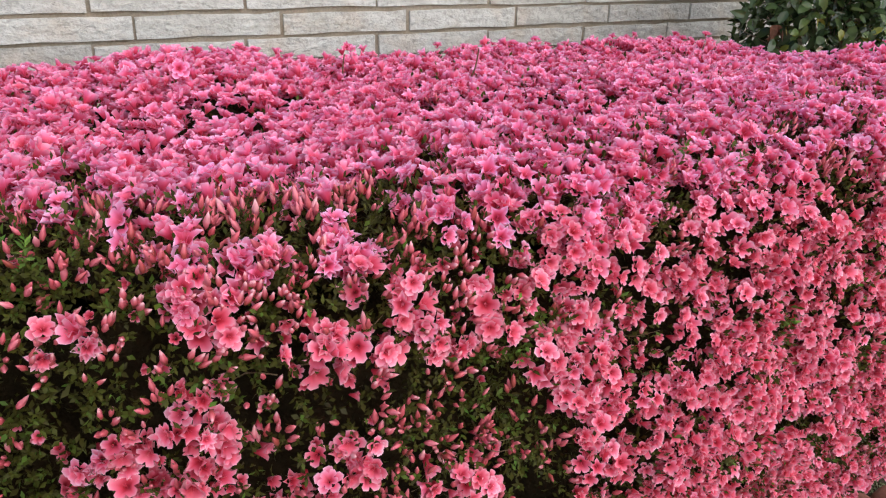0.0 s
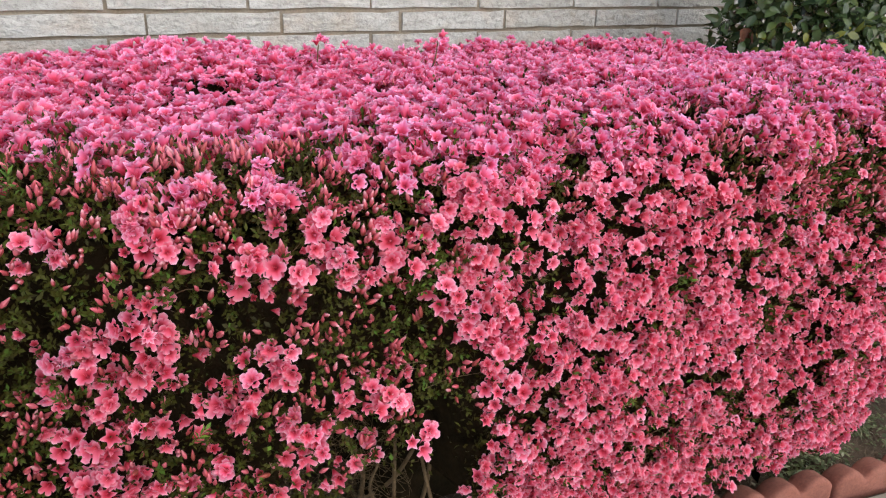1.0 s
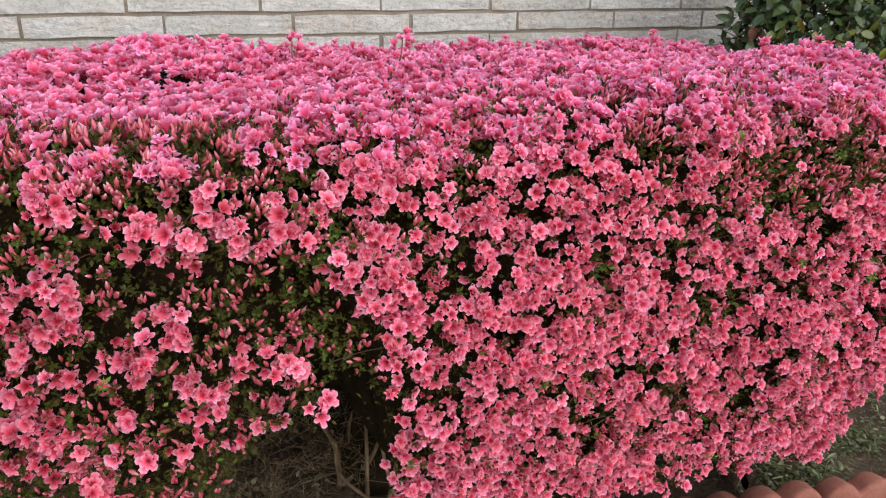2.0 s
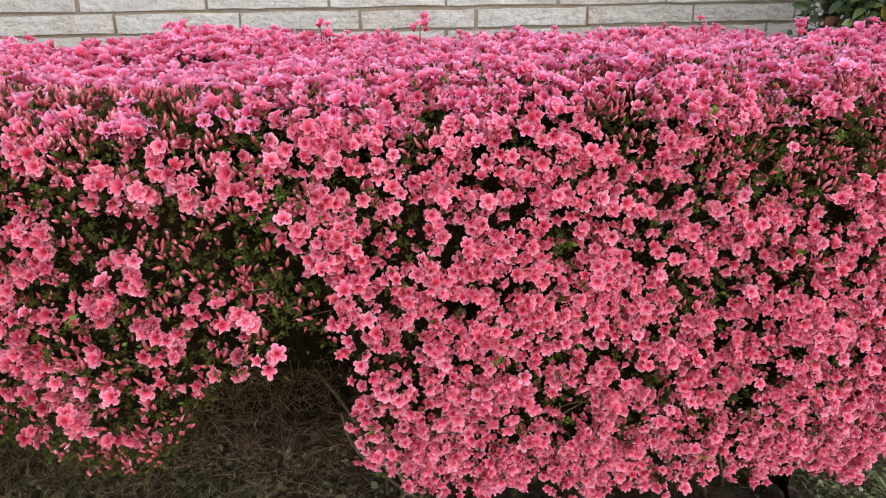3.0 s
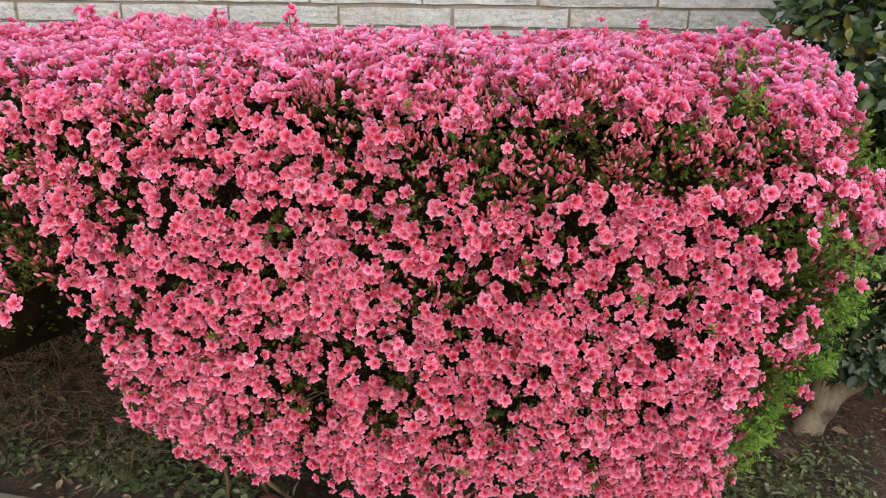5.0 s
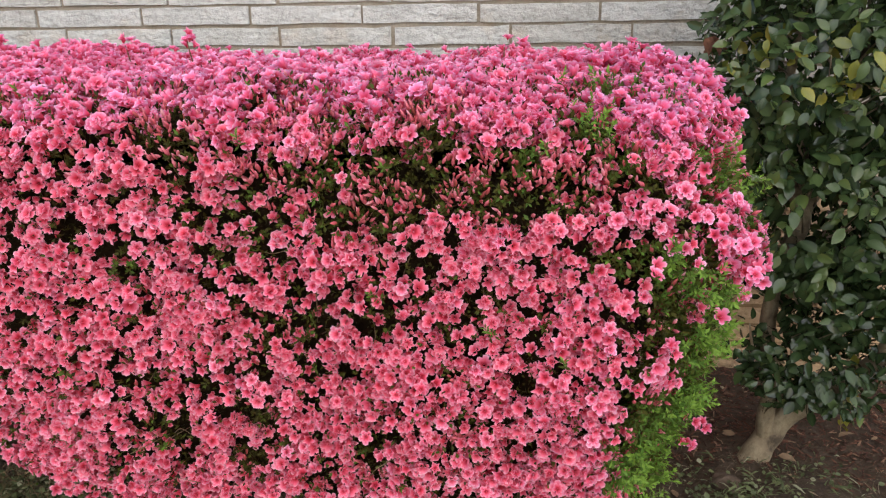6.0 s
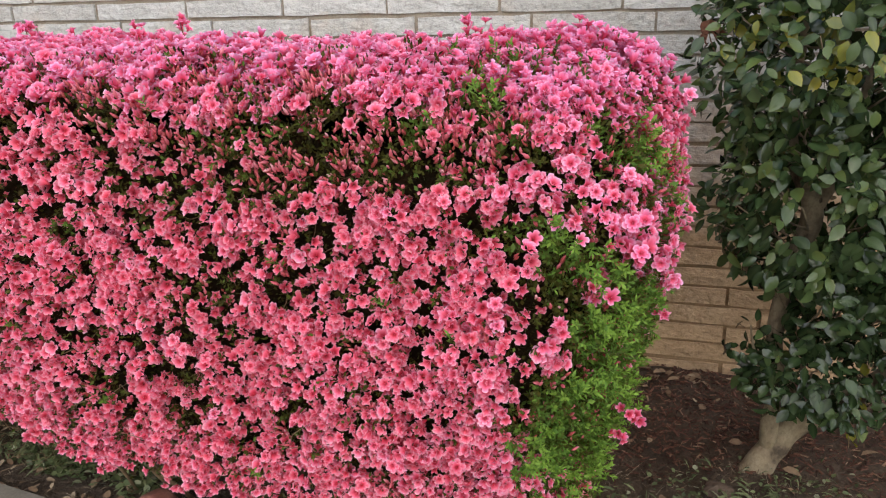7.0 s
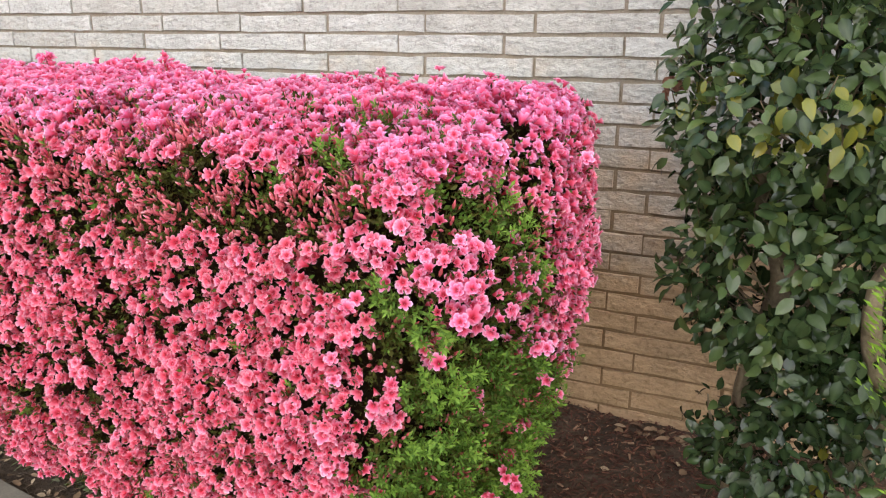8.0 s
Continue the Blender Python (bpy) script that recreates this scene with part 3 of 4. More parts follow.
def bloom(p, n):
    """Share of the surface in full flower at points p, 0 to 1."""
    top = np.clip((n[:, 2] - 0.45) / 0.4, 0, 1)
    front = 1 - top
    d = 1.15 + 0.35 * (lumps(p, 5.0) - 0.5) + front * 1.45 * (lumps(p + 4, 17.0) - 0.5) + 0.25 * top
    # towards the left end, flowers in separate clusters set to fit the camera's view
    y = p[:, 1] - 0.10 * np.clip((-0.2 - p[:, 0]) / 0.15, 0, 1)
    bare = np.clip((0.27 - p[:, 0]) / 0.10, 0, 1) * np.clip((1.17 - p[:, 2]) / 0.04, 0, 1) * np.clip((-1.42 - y) / 0.06, 0, 1)
    bare = np.maximum(bare, 0.85 * np.clip((0.24 - p[:, 0]) / 0.16, 0, 1) * np.clip((-1.38 - y) / 0.06, 0, 1))
    bare = np.maximum(bare, 0.72 * np.clip((0.08 - p[:, 0]) / 0.2, 0, 1) * np.clip((-1.28 - y) / 0.08, 0, 1))
    bare *= np.clip((p[:, 0] + 0.85) / 0.2, 0, 1)
    d *= 1 - 0.94 * bare
    lit = 0.0
    for wide, clusters in ((1.15, CLUSTERS_HIGH), (1.32, CLUSTERS_LOW)):
        for x, z, r in clusters:
            lit = np.maximum(lit, np.exp(-(((p[:, 0] - x) ** 2 + (p[:, 2] - z) ** 2) / (wide * r) ** 2)))
    d += bare * lit * 0.95 * np.clip((p[:, 0] + 0.40) / 0.16, 0.15, 1)
    for x, z, r in BUDDING:
        d -= (0.78 if x > 0.7 else 0.50) * bump_at(p, x, -1.57, z, r, 0.16, r * 0.8)
    for x, y, r in ((-0.40, -1.42, 0.12), (-0.20, -1.43, 0.10), (-0.02, -1.45, 0.09), (0.14, -1.48, 0.07), (0.80, -1.52, 0.06), (0.98, -1.50, 0.07), (1.14, -1.50, 0.06)):
        d -= 0.45 * bump_at(p, x, y, 1.17, r, r * 0.7, 0.1)
    for x, z, r in HOLLOWS:
        d -= 1.5 * bump_at(p, x, -1.57, z, r * 1.2, 0.3, r)
    broken = np.clip(0.25 + 1.5 * lumps(p + 2, 24.0), 0, 1.3)
    for spot in LEAFY:
        d -= 1.8 * broken * bump_at(p, *spot)
    d += 0.9 * bump_at(p, 1.67, -1.55, 0.95, 0.07, 0.08, 0.05) + 0.5 * bump_at(p, 1.62, -1.0, 0.9, 0.15, 0.2, 0.3) + 0.6 * bump_at(p, 1.60, -1.46, 1.17, 0.08, 0.1, 0.05)
    d += 0.45 * bump_at(p, 0.55, -1.58, 0.8, 0.19, 0.3, 0.3)
    d -= 0.55 * np.clip((hem(p[:, 0]) + np.where(p[:, 0] < 0.28, 0.12, 0.07) - p[:, 2]) / 0.12, 0, 1)
    return np.clip(d, 0.0, 1)


def greening(p):
    """Where fresh bright leaves stand out."""
    g = 0.0
    for spot in LEAFY:
        g = g + bump_at(p, *spot)
    return np.clip(g, 0, 1)


def flower_template(seed, openness, double, pointed=0.0):
    """A funnel-shaped azalea flower with five broad lobes, one unit in radius, facing z; tone.red runs from throat to rim."""
    r = np.random.default_rng(seed)
    v, t, c = [], [], []
    for ring in range(2 if double else 1):
        scale, lift, spin = (1.0, 0.0, 0.0) if ring == 0 else (0.72, 0.20, 0.63)
        outer_only = double and ring == 0
        base = len(v)
        shade = [r.normal(0.5, 0.10) for k in range(5)]
        tips = [r.normal(0.0, 0.15) for k in range(5)]
        drawn = [0.92 + 0.16 * r.random() for k in range(5)]

        def put(ang, rad, z, red, k):
            v.append((rad * math.cos(ang + spin) * scale, rad * math.sin(ang + spin) * scale, z * scale + lift))
            c.append((min(1.0, max(0.0, red)), shade[k], 0))

        if not outer_only:
            for k in range(5):
                put(1.2566 * k, 0.09, -0.62, 0.0, k)
        mid = len(v)
        for k in range(10):
            rib = k % 2 == 0
            put(0.6283 * k, (0.50 if rib else 0.44) * (0.45 + 0.55 * openness), -0.10 + (0.0 if rib else 0.09) + (1 - openness) * 0.30, 0.42 if rib else 0.50, k // 2)
        rim = len(v)
        for k in range(20):
            lobe, step = ((k + 1) // 4) % 5, (k + 1) % 4
            # side, tip, side, notch
            out, turn = ((0.90 - 0.14 * pointed, -0.40 + 0.10 * pointed), (1.02 + 0.10 * pointed, 0.0), (0.90 - 0.14 * pointed, 0.40 - 0.10 * pointed), (0.56, 0.6283))[step]
            wave = (0.05, 0.0, -0.04, -0.02)[step] + r.normal(0, 0.045)
            put(1.2566 * lobe + turn + r.normal(0, 0.03), out * drawn[lobe] * (0.30 + 0.70 * openness), 0.05 + (tips[lobe] if step < 3 else 0.0) + wave + (1 - openness) * 0.95, 0.97 if step < 3 else 0.66, lobe)
        if not outer_only:
            for k in range(5):
                a, b = base + k, base + (k + 1) % 5
                m0, m1, m2 = mid + 2 * k, mid + 2 * k + 1, mid + (2 * k + 2) % 10
                t += [(a, m0, m1), (a, m1, b), (b, m1, m2)]
        for k in range(5):
            m0, m1, m2 = mid + (2 * k + 9) % 10, mid + 2 * k, mid + (2 * k + 1) % 10
            e = [rim + (4 * k + j - 2) % 20 for j in range(5)]
            # e: notch before, side, tip, side, notch after
            t += [(m0, e[0], e[1]), (m0, e[1], m1), (m1, e[1], e[2]), (m1, e[2], e[3]), (m1, e[3], m2), (m2, e[3], e[4])]
    for k in range(3):
        ang, out = r.random() * 6.28, 0.08 + 0.12 * r.random()
        base = len(v)
        x, y = math.cos(ang), math.sin(ang)
        v += [(0.03 * -y, 0.03 * x, -0.45), (0.03 * y, 0.03 * -x, -0.45), (out * x, out * y, 0.22)]
        c += [(0.3, 0.5, 0), (0.3, 0.5, 0), (0.8, 0.7, 0)]
        t.append((base, base + 1, base + 2))
    return np.array(v), np.array(t), np.array(c)


def bud_template(sides=5):
    v, t, c = [(0, 0, 0)], [], [(0, -0.9, 0)]
    for z, r in ((0.16, 0.13), (0.46, 0.20), (0.80, 0.105)):
        for k in range(sides):
            a = 2 * math.pi * k / sides + z
            v.append((r * math.cos(a), r * math.sin(a), z))
            c.append((z, -0.25 + 1.45 * z, 0))
    v.append((0, 0, 1.05))
    c.append((1, 1.4, 0))
    for k in range(sides):
        n = (k + 1) % sides
        t.append((0, 1 + n, 1 + k))
        for ring in range(2):
            a, b = 1 + ring * sides + k, 1 + ring * sides + n
            t += [(a, b, b + sides), (a, b + sides, a + sides)]
        t.append((1 + 2 * sides + k, 1 + 2 * sides + n, len(v) - 1))
    return np.array(v, float), np.array(t), np.array(c, float)


FLOWERS = [flower_template(n, o, d) for n, (o, d) in enumerate([(1.0, True), (0.95, True), (0.90, False), (0.82, False), (1.0, False), (0.92, True), (0.60, False), (0.75, True)])]
FLOWERS += [flower_template(20 + n, o, d, 1.0) for n, (o, d) in enumerate([(0.85, False), (0.70, True), (0.60, False), (0.80, True), (0.66, False)])]
FLOWERS += [flower_template(40 + n, o, d) for n, (o, d) in enumerate([(0.30, False), (0.42, False), (0.98, True), (0.87, False)])]
BUDS = [bud_template()]
SHOOT_LEAVES = [leaf_template(0.19, 0.25, 0.25, 1), leaf_template(0.23, 0.15, 0.12, 1), leaf_template(0.16, 0.35, 0.35, 1)]
SMALL_LEAVES = [leaf_template(0.24, 0.25, 0.15, 1), leaf_template(0.21, 0.4, 0.25, 1), leaf_template(0.28, 0.1, 0.05, 1)]
FEATHER_LEAVES = [leaf_template(0.15, 0.25, 0.15, 1), leaf_template(0.13, 0.4, 0.25, 1), leaf_template(0.17, 0.1, 0.05, 1)]


def lean_of(n, amount, lift=0.0):
    a = n + rng.normal(0, amount, n.shape)
    a[:, 2] += lift
    return unit(a)


def build_hedge():
    hedge = new("azalea_hedge")
    hedge.location = (-0.3, -1.0, 0.0)
    tagged(hedge, "clipped azalea hedge covered in ruffled pink flowers with bare twigs below", "hedge")
    shift = np.array(hedge.location)

    def own(name, v, t, material, tone=None, label="", smooth=True):
        return part(name, mesh_of(name, v - shift, t, material, tone, smooth), hedge, label, "stuff")

    # near-black brown sheet that stands for the shade among the inner twigs
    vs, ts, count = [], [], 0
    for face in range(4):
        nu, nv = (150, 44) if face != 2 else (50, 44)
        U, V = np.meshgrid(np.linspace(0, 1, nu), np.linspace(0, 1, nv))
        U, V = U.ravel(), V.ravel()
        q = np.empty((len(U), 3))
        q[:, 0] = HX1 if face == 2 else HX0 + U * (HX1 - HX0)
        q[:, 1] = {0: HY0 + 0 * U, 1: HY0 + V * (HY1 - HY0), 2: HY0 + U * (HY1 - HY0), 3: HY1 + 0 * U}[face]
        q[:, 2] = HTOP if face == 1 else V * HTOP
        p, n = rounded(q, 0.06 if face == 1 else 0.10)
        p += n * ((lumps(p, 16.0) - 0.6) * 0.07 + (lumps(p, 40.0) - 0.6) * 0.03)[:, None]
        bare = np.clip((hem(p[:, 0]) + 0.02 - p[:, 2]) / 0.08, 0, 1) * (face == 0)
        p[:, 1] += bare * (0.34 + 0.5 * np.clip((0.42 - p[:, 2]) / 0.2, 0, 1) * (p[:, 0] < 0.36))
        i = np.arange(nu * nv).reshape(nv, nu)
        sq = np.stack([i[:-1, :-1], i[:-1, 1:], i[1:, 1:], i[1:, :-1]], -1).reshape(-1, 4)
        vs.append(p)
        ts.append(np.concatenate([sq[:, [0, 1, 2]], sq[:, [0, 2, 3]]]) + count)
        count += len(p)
    own("inner_shade_sheet", np.concatenate(vs), np.concatenate(ts), CORE, label="near-black sheet for the shade between twigs inside the hedge")

    # leaves
    p, n = on_hedge(11000, 0.2)
    keep = (p[:, 2] > hem(p[:, 0]) + rng.normal(0, 1, len(p)) * np.where(p[:, 0] < 0.28, 0.065, 0.03)) & (p[:, 1] < -0.45) & (p[:, 0] > -2.2)
    p, n = p[keep], n[keep]
    g = greening(p)
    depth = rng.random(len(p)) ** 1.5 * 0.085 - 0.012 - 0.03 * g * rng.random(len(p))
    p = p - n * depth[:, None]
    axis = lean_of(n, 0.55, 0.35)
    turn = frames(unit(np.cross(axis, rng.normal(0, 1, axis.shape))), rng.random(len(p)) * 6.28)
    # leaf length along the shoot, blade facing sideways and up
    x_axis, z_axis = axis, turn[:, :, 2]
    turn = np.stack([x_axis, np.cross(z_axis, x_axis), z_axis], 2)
    # leaves deeper in are toned darker, shade put into their colour
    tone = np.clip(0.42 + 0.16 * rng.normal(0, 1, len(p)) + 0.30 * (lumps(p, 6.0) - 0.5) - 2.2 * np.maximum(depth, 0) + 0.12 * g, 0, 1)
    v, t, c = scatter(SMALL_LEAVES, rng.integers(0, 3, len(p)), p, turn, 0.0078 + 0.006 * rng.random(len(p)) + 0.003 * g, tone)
    own("inner_foliage", v, t, AZALEA_LEAF, c, "small dark green azalea leaves, toned darker deeper in for shade, brighter at the end")

    def whorls(p, n, rings, rise, spread, length, tone, name, label, blades):
        """Shoots with whorls of leaves: from points p along lean n, every leaf its own direction."""
        lv, ld, lt, ls = [], [], [], []
        spin = rng.random(len(p)) * 6.28
        base = frames(n, spin)
        for k in range(rings):
            a = k / max(rings - 1, 1)
            ang = k * 2.4 + rng.normal(0, 0.25, len(p))
            side = base[:, :, 0] * np.cos(ang)[:, None] + base[:, :, 1] * np.sin(ang)[:, None]
            ld.append(unit(n * (0.15 + 0.8 * a) + side * spread * (1.1 - 0.6 * a) + rng.normal(0, 0.12, p.shape)))
            lv.append(p + n * (rise * a))
            lt.append(np.clip(tone + 0.26 * a + rng.normal(0, 0.09, len(p)), 0, 1))
            ls.append(length * (0.75 + 0.5 * rng.random(len(p))))
        lv, ld, lt, ls = np.concatenate(lv), np.concatenate(ld), np.concatenate(lt), np.concatenate(ls)
        up = np.concatenate([n] * rings) + rng.normal(0, 0.25, ld.shape)
        z_axis = unit(up - ld * (up * ld).sum(1, keepdims=True))
        turn = np.stack([ld, np.cross(z_axis, ld), z_axis], 2)
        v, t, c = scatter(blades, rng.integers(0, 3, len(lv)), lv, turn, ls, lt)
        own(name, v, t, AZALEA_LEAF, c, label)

    # leaf whorls on the outside where flowers are few
    p, n = on_hedge(5600, 0.10)
    g = greening(p)
    keep = (rng.random(len(p)) < np.clip(1.15 - bloom(p, n), 0.12, 1) * 0.8) & (p[:, 2] > hem(p[:, 0]) - 0.01) & (p[:, 0] > -0.8)
    p, n, g = p[keep], n[keep], g[keep]
    p = p - n * (0.004 + 0.05 * rng.random(len(p)) ** 1.6)[:, None]
    whorls(p, lean_of(n, 0.3, 0.3), 8, 0.012, 0.95, 0.0094, 0.31 + 0.35 * (lumps(p, 6.0) - 0.5) + 0.25 * g, "leaf_cover", "small olive-green azalea leaves", SMALL_LEAVES)

    # upright fresh shoots in the leafy patches
    p, n = on_hedge(8200)
    g = greening(p)
    clump = lumps(p, 19.0)
    keep = (rng.random(len(p)) < np.where(p[:, 2] > 1.0, 0.5, 0.75) * g ** 1.3 * np.clip((clump - 0.26) * 3.6, 0.05, 1) + 0.003 * (p[:, 1] < -1.4)) & (p[:, 2] > hem(p[:, 0]) + 0.02) & (p[:, 0] > -0.6)
    p, n, g, clump = p[keep], n[keep], g[keep], clump[keep]
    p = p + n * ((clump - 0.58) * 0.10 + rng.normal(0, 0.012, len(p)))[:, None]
    # clumps set back are toned darker, proud ones lighter
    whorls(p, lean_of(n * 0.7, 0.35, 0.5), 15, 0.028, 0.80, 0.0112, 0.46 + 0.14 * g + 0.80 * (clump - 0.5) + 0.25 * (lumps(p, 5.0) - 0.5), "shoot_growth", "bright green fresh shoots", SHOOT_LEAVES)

    # the far stretch of the front and the back towards the wall, in larger leaves
    count = 15000
    u, v = rng.random(count), rng.random(count)
    back = rng.random(count) < 0.62
    q = np.stack([np.where(back, HX0 + u * (HX1 - HX0), HX0 + u * (-0.75 - HX0)), np.where(back, HY1, HY0), (0.12 + 0.88 * v) * HTOP], 1)
    side = rng.random(count) < 0.13
    q[side, 0], q[side, 1] = HX0, HY0 + u[side] * (HY1 - HY0)
    p, n = rounded(q)
    axis = lean_of(n, 0.5, 0.35)
    z_axis = unit(np.cross(axis, rng.normal(0, 1, axis.shape)))
    v, t, c = scatter(SMALL_LEAVES, rng.integers(0, 3, count), p - n * 0.03, np.stack([axis, np.cross(z_axis, axis), z_axis], 2), 0.040 + 0.02 * rng.random(count), np.clip(rng.normal(0.42, 0.16, count), 0, 1))
    own("outer_foliage", v, t, AZALEA_LEAF, c, "small olive-green azalea leaves")
    pick = (~back) & (rng.random(count) < 0.3) & (q[:, 2] > 0.5)
    p, n = p[pick], n[pick]
    v, t, c = scatter(FLOWERS, np.full(len(p), 4), p, frames(lean_of(n, 0.3, 0.2), rng.random(len(p)) * 6.28), 0.018 + 0.006 * rng.random(len(p)), np.clip(rng.normal(0.5, 0.2, len(p)), 0, 1), 0 * p[:, 0])
    own("outer_flowers", v, t, PETAL, c, "ruffled pink azalea flowers")

    # flowers, in trusses of two to four
    p, n = on_hedge(1360, 0.86)
    want = bloom(p, n)
    keep = (rng.random(len(p)) < want ** 1.3 * np.where(p[:, 0] < -1.0, 0.3, 1.0)) & (p[:, 2] > hem(p[:, 0]) + 0.01) & (p[:, 0] > -2.25) & (p[:, 1] < -0.46)
    p, n = p[keep], n[keep]
    reach = 0.016 + 0.022 * rng.random(len(p))
    each = np.maximum(1, (reach / 0.0065 + rng.normal(-0.25, 1.2, len(p))).astype(int))
    # a few trusses on long stems: above the top, and out of the face
    odd = np.array([(-0.052, -0.86, 1.226), (0.274, -0.816, 1.220), (0.502, -0.945, 1.236), (1.295, -1.193, 1.216), (1.241, -0.83, 1.204), (0.696, -1.665, 0.88), (0.165, -1.62, 0.74), (0.128, -1.60, 0.802), (0.10, -1.56, 0.70),
                    (1.617, -1.56, 1.00), (1.60, -1.60, 0.975), (1.635, -1.57, 0.955), (1.66, -1.56, 0.945), (1.665, -1.56, 0.905), (1.64, -1.59, 0.92), (1.597, -1.45, 1.138), (1.602, -1.48, 1.10), (1.57, -1.48, 1.15), (1.64, -1.52, 1.0)])
    out = np.array([(0, -0.3, 1.0)] * 5 + [(0, -0.9, 0.4), (0, -0.9, 0.1), (0, -0.9, 0.1), (0, -0.9, 0)] + [(0.3, -0.8, 0.3)] * 6 + [(0.6, -0.5, 0.5)] * 4)
    lone = np.array([(1.69, -1.38, 0.81), (1.62, -1.585, 0.845), (1.645, -1.36, 0.53), (1.62, -1.39, 0.50), (1.685, -1.30, 0.70), (1.50, -1.645, 0.935), (1.555, -1.63, 0.93), (1.345, -1.59, 1.12), (1.36, -1.60, 1.08), (1.535, -1.60, 0.79)])
    p, n = np.concatenate([p, odd, lone]), np.concatenate([n, unit(out), np.tile(unit(np.array([[0.35, -0.8, 0.35]])), (len(lone), 1))])
    reach = np.concatenate([reach, [0.022] * len(odd), [0.018] * len(lone)])
    each = np.concatenate([each, [8, 5, 6, 6, 5, 5, 4, 5, 3, 4, 4, 5, 5, 4, 4, 6, 4, 5, 4], [4, 1, 5, 4, 2, 2, 1, 2, 2, 2]])
    who = np.repeat(np.arange(len(p)), each)
    p, n, reach = p[who], n[who], reach[who]
    side = rng.normal(0, 1, p.shape)
    side -= n * (side * n).sum(1, keepdims=True)
    far = rng.random(len(p)) ** 0.5
    off = unit(side) * (far * reach)[:, None]
    where = p + off + n * (0.014 * (1 - far ** 2) + rng.normal(-0.006, 0.011, len(p)))[:, None]
    top = n[:, 2] > 0.6
    face = unit(lean_of(n, 0.34, 0.20) + off * 20)
    turn = frames(face, rng.random(len(p)) * 6.28)
    kind = np.where(top, rng.integers(5, 13, len(p)), rng.choice([0, 1, 2, 3, 5, 5, 6, 7, 8, 9, 10, 11, 11, 12, 15, 16], len(p)))
    size = (0.0107 + 0.0050 * rng.random(len(p)) + 0.0022 * top + 0.0024 * np.clip((0.45 - p[:, 0]) / 0.4, 0, 1)) * np.where(p[:, 0] < -1.1, 1.5, 1.0)
    # top and end flowers made paler, standing in for skylight on them
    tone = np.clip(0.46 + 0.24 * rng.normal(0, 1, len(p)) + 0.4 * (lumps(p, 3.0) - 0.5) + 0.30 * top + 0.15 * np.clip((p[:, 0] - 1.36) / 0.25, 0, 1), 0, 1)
    singles = np.nonzero((where[:, 1] < -1.55) & (where[:, 0] > 0.55) & (where[:, 0] < 1.15) & (where[:, 2] > 0.72) & (where[:, 2] < 1.05))[0][:300]
    rest = np.setdiff1d(np.arange(len(p)), singles)
    # mauve skylight painted in by how far a flower faces up
    sky_tint = np.clip(np.clip((n[:, 2] - 0.25) / 0.6, 0, 1) * 0.75 + rng.normal(0.0, 0.15, len(p)) + 0.3 * (lumps(p, 2.2) - 0.5) + 0.45 * np.clip((p[:, 0] - 1.36) / 0.25, 0, 1), 0, 1)
    v, t, c = scatter(FLOWERS, kind[rest], where[rest], turn[rest], size[rest], tone[rest], sky_tint[rest])
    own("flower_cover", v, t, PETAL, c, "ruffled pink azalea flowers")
    meshes = {}
    for i in singles:
        key = (int(kind[i]), int(tone[i] * 4))
        if key not in meshes:
            fv, ft, fc = FLOWERS[key[0]]
            fc = fc.copy()
            fc[:, 1] = np.clip((key[1] + 0.5) / 4 + (fc[:, 1] - 0.5) * 0.3, 0, 1)
            meshes[key] = mesh_of("flower", fv, ft, PETAL, fc)
        ob = part("flower", meshes[key], hedge)
        ob.matrix_basis = Matrix.LocRotScale(Vector(where[i] - shift), Matrix([list(map(float, row)) for row in turn[i]]).to_quaternion(), Vector((1, 1, 1)) * float(size[i]))

    # half-open flowers deeper in
    p, n = on_hedge(900, 0.05)
    keep = (p[:, 2] > hem(p[:, 0]) + 0.03) & (rng.random(len(p)) < 0.35 + 0.65 * bloom(p, n)) & (greening(p) < 0.35) & (p[:, 0] > -0.8)
    p, n = p[keep] - n[keep] * (0.004 + 0.02 * rng.random(keep.sum()))[:, None], n[keep]
    v, t, c = scatter(FLOWERS, rng.choice([6, 13, 14, 3], len(p)), p, frames(lean_of(n, 0.45, 0.15), rng.random(len(p)) * 6.28), 0.0085 + 0.005 * rng.random(len(p)), np.clip(rng.normal(0.45, 0.22, len(p)), 0, 1), 0 * p[:, 0])
    own("half_open_cover", v, t, PETAL, c, "half-open pink azalea flowers")

    # buds, thickest where the flowers are still to open
    p, n = on_hedge(4200, 0.25)
    want = 0.58 * (1 - bloom(p, n)) * (0.2 + 1.3 * lumps(p, 9.0)) + 0.02
    for x, z, r in BUDDING:
        want = want + (0.30 if x > 0.7 else 0.20) * bump_at(p, x, -1.57, z, r * 1.2, 0.16, r)
    want *= np.where(greening(p) > 0.4, 0.35, 1.0) * np.where(p[:, 0] < 0.3, 0.70, 0.9) * np.clip(0.35 + 1.3 * lumps(p + 6, 13.0), 0, 1.4)
    keep = (rng.random(len(p)) < want) & (p[:, 2] > hem(p[:, 0]) + 0.01) & (p[:, 0] > -2.2)
    p, n = p[keep], n[keep]
    who = np.repeat(np.arange(len(p)), rng.integers(1, 5, len(p)))
    stalk = lean_of(n * 0.5, 0.24, 0.75)
    # the buds of a bunch spread from one stalk
    spread = rng.normal(0, 1, (len(who), 3))
    p, n = p[who] + spread * 0.0058, unit(stalk[who] + 0.34 * spread)
    turn = frames(n, rng.random(len(p)) * 6.28)
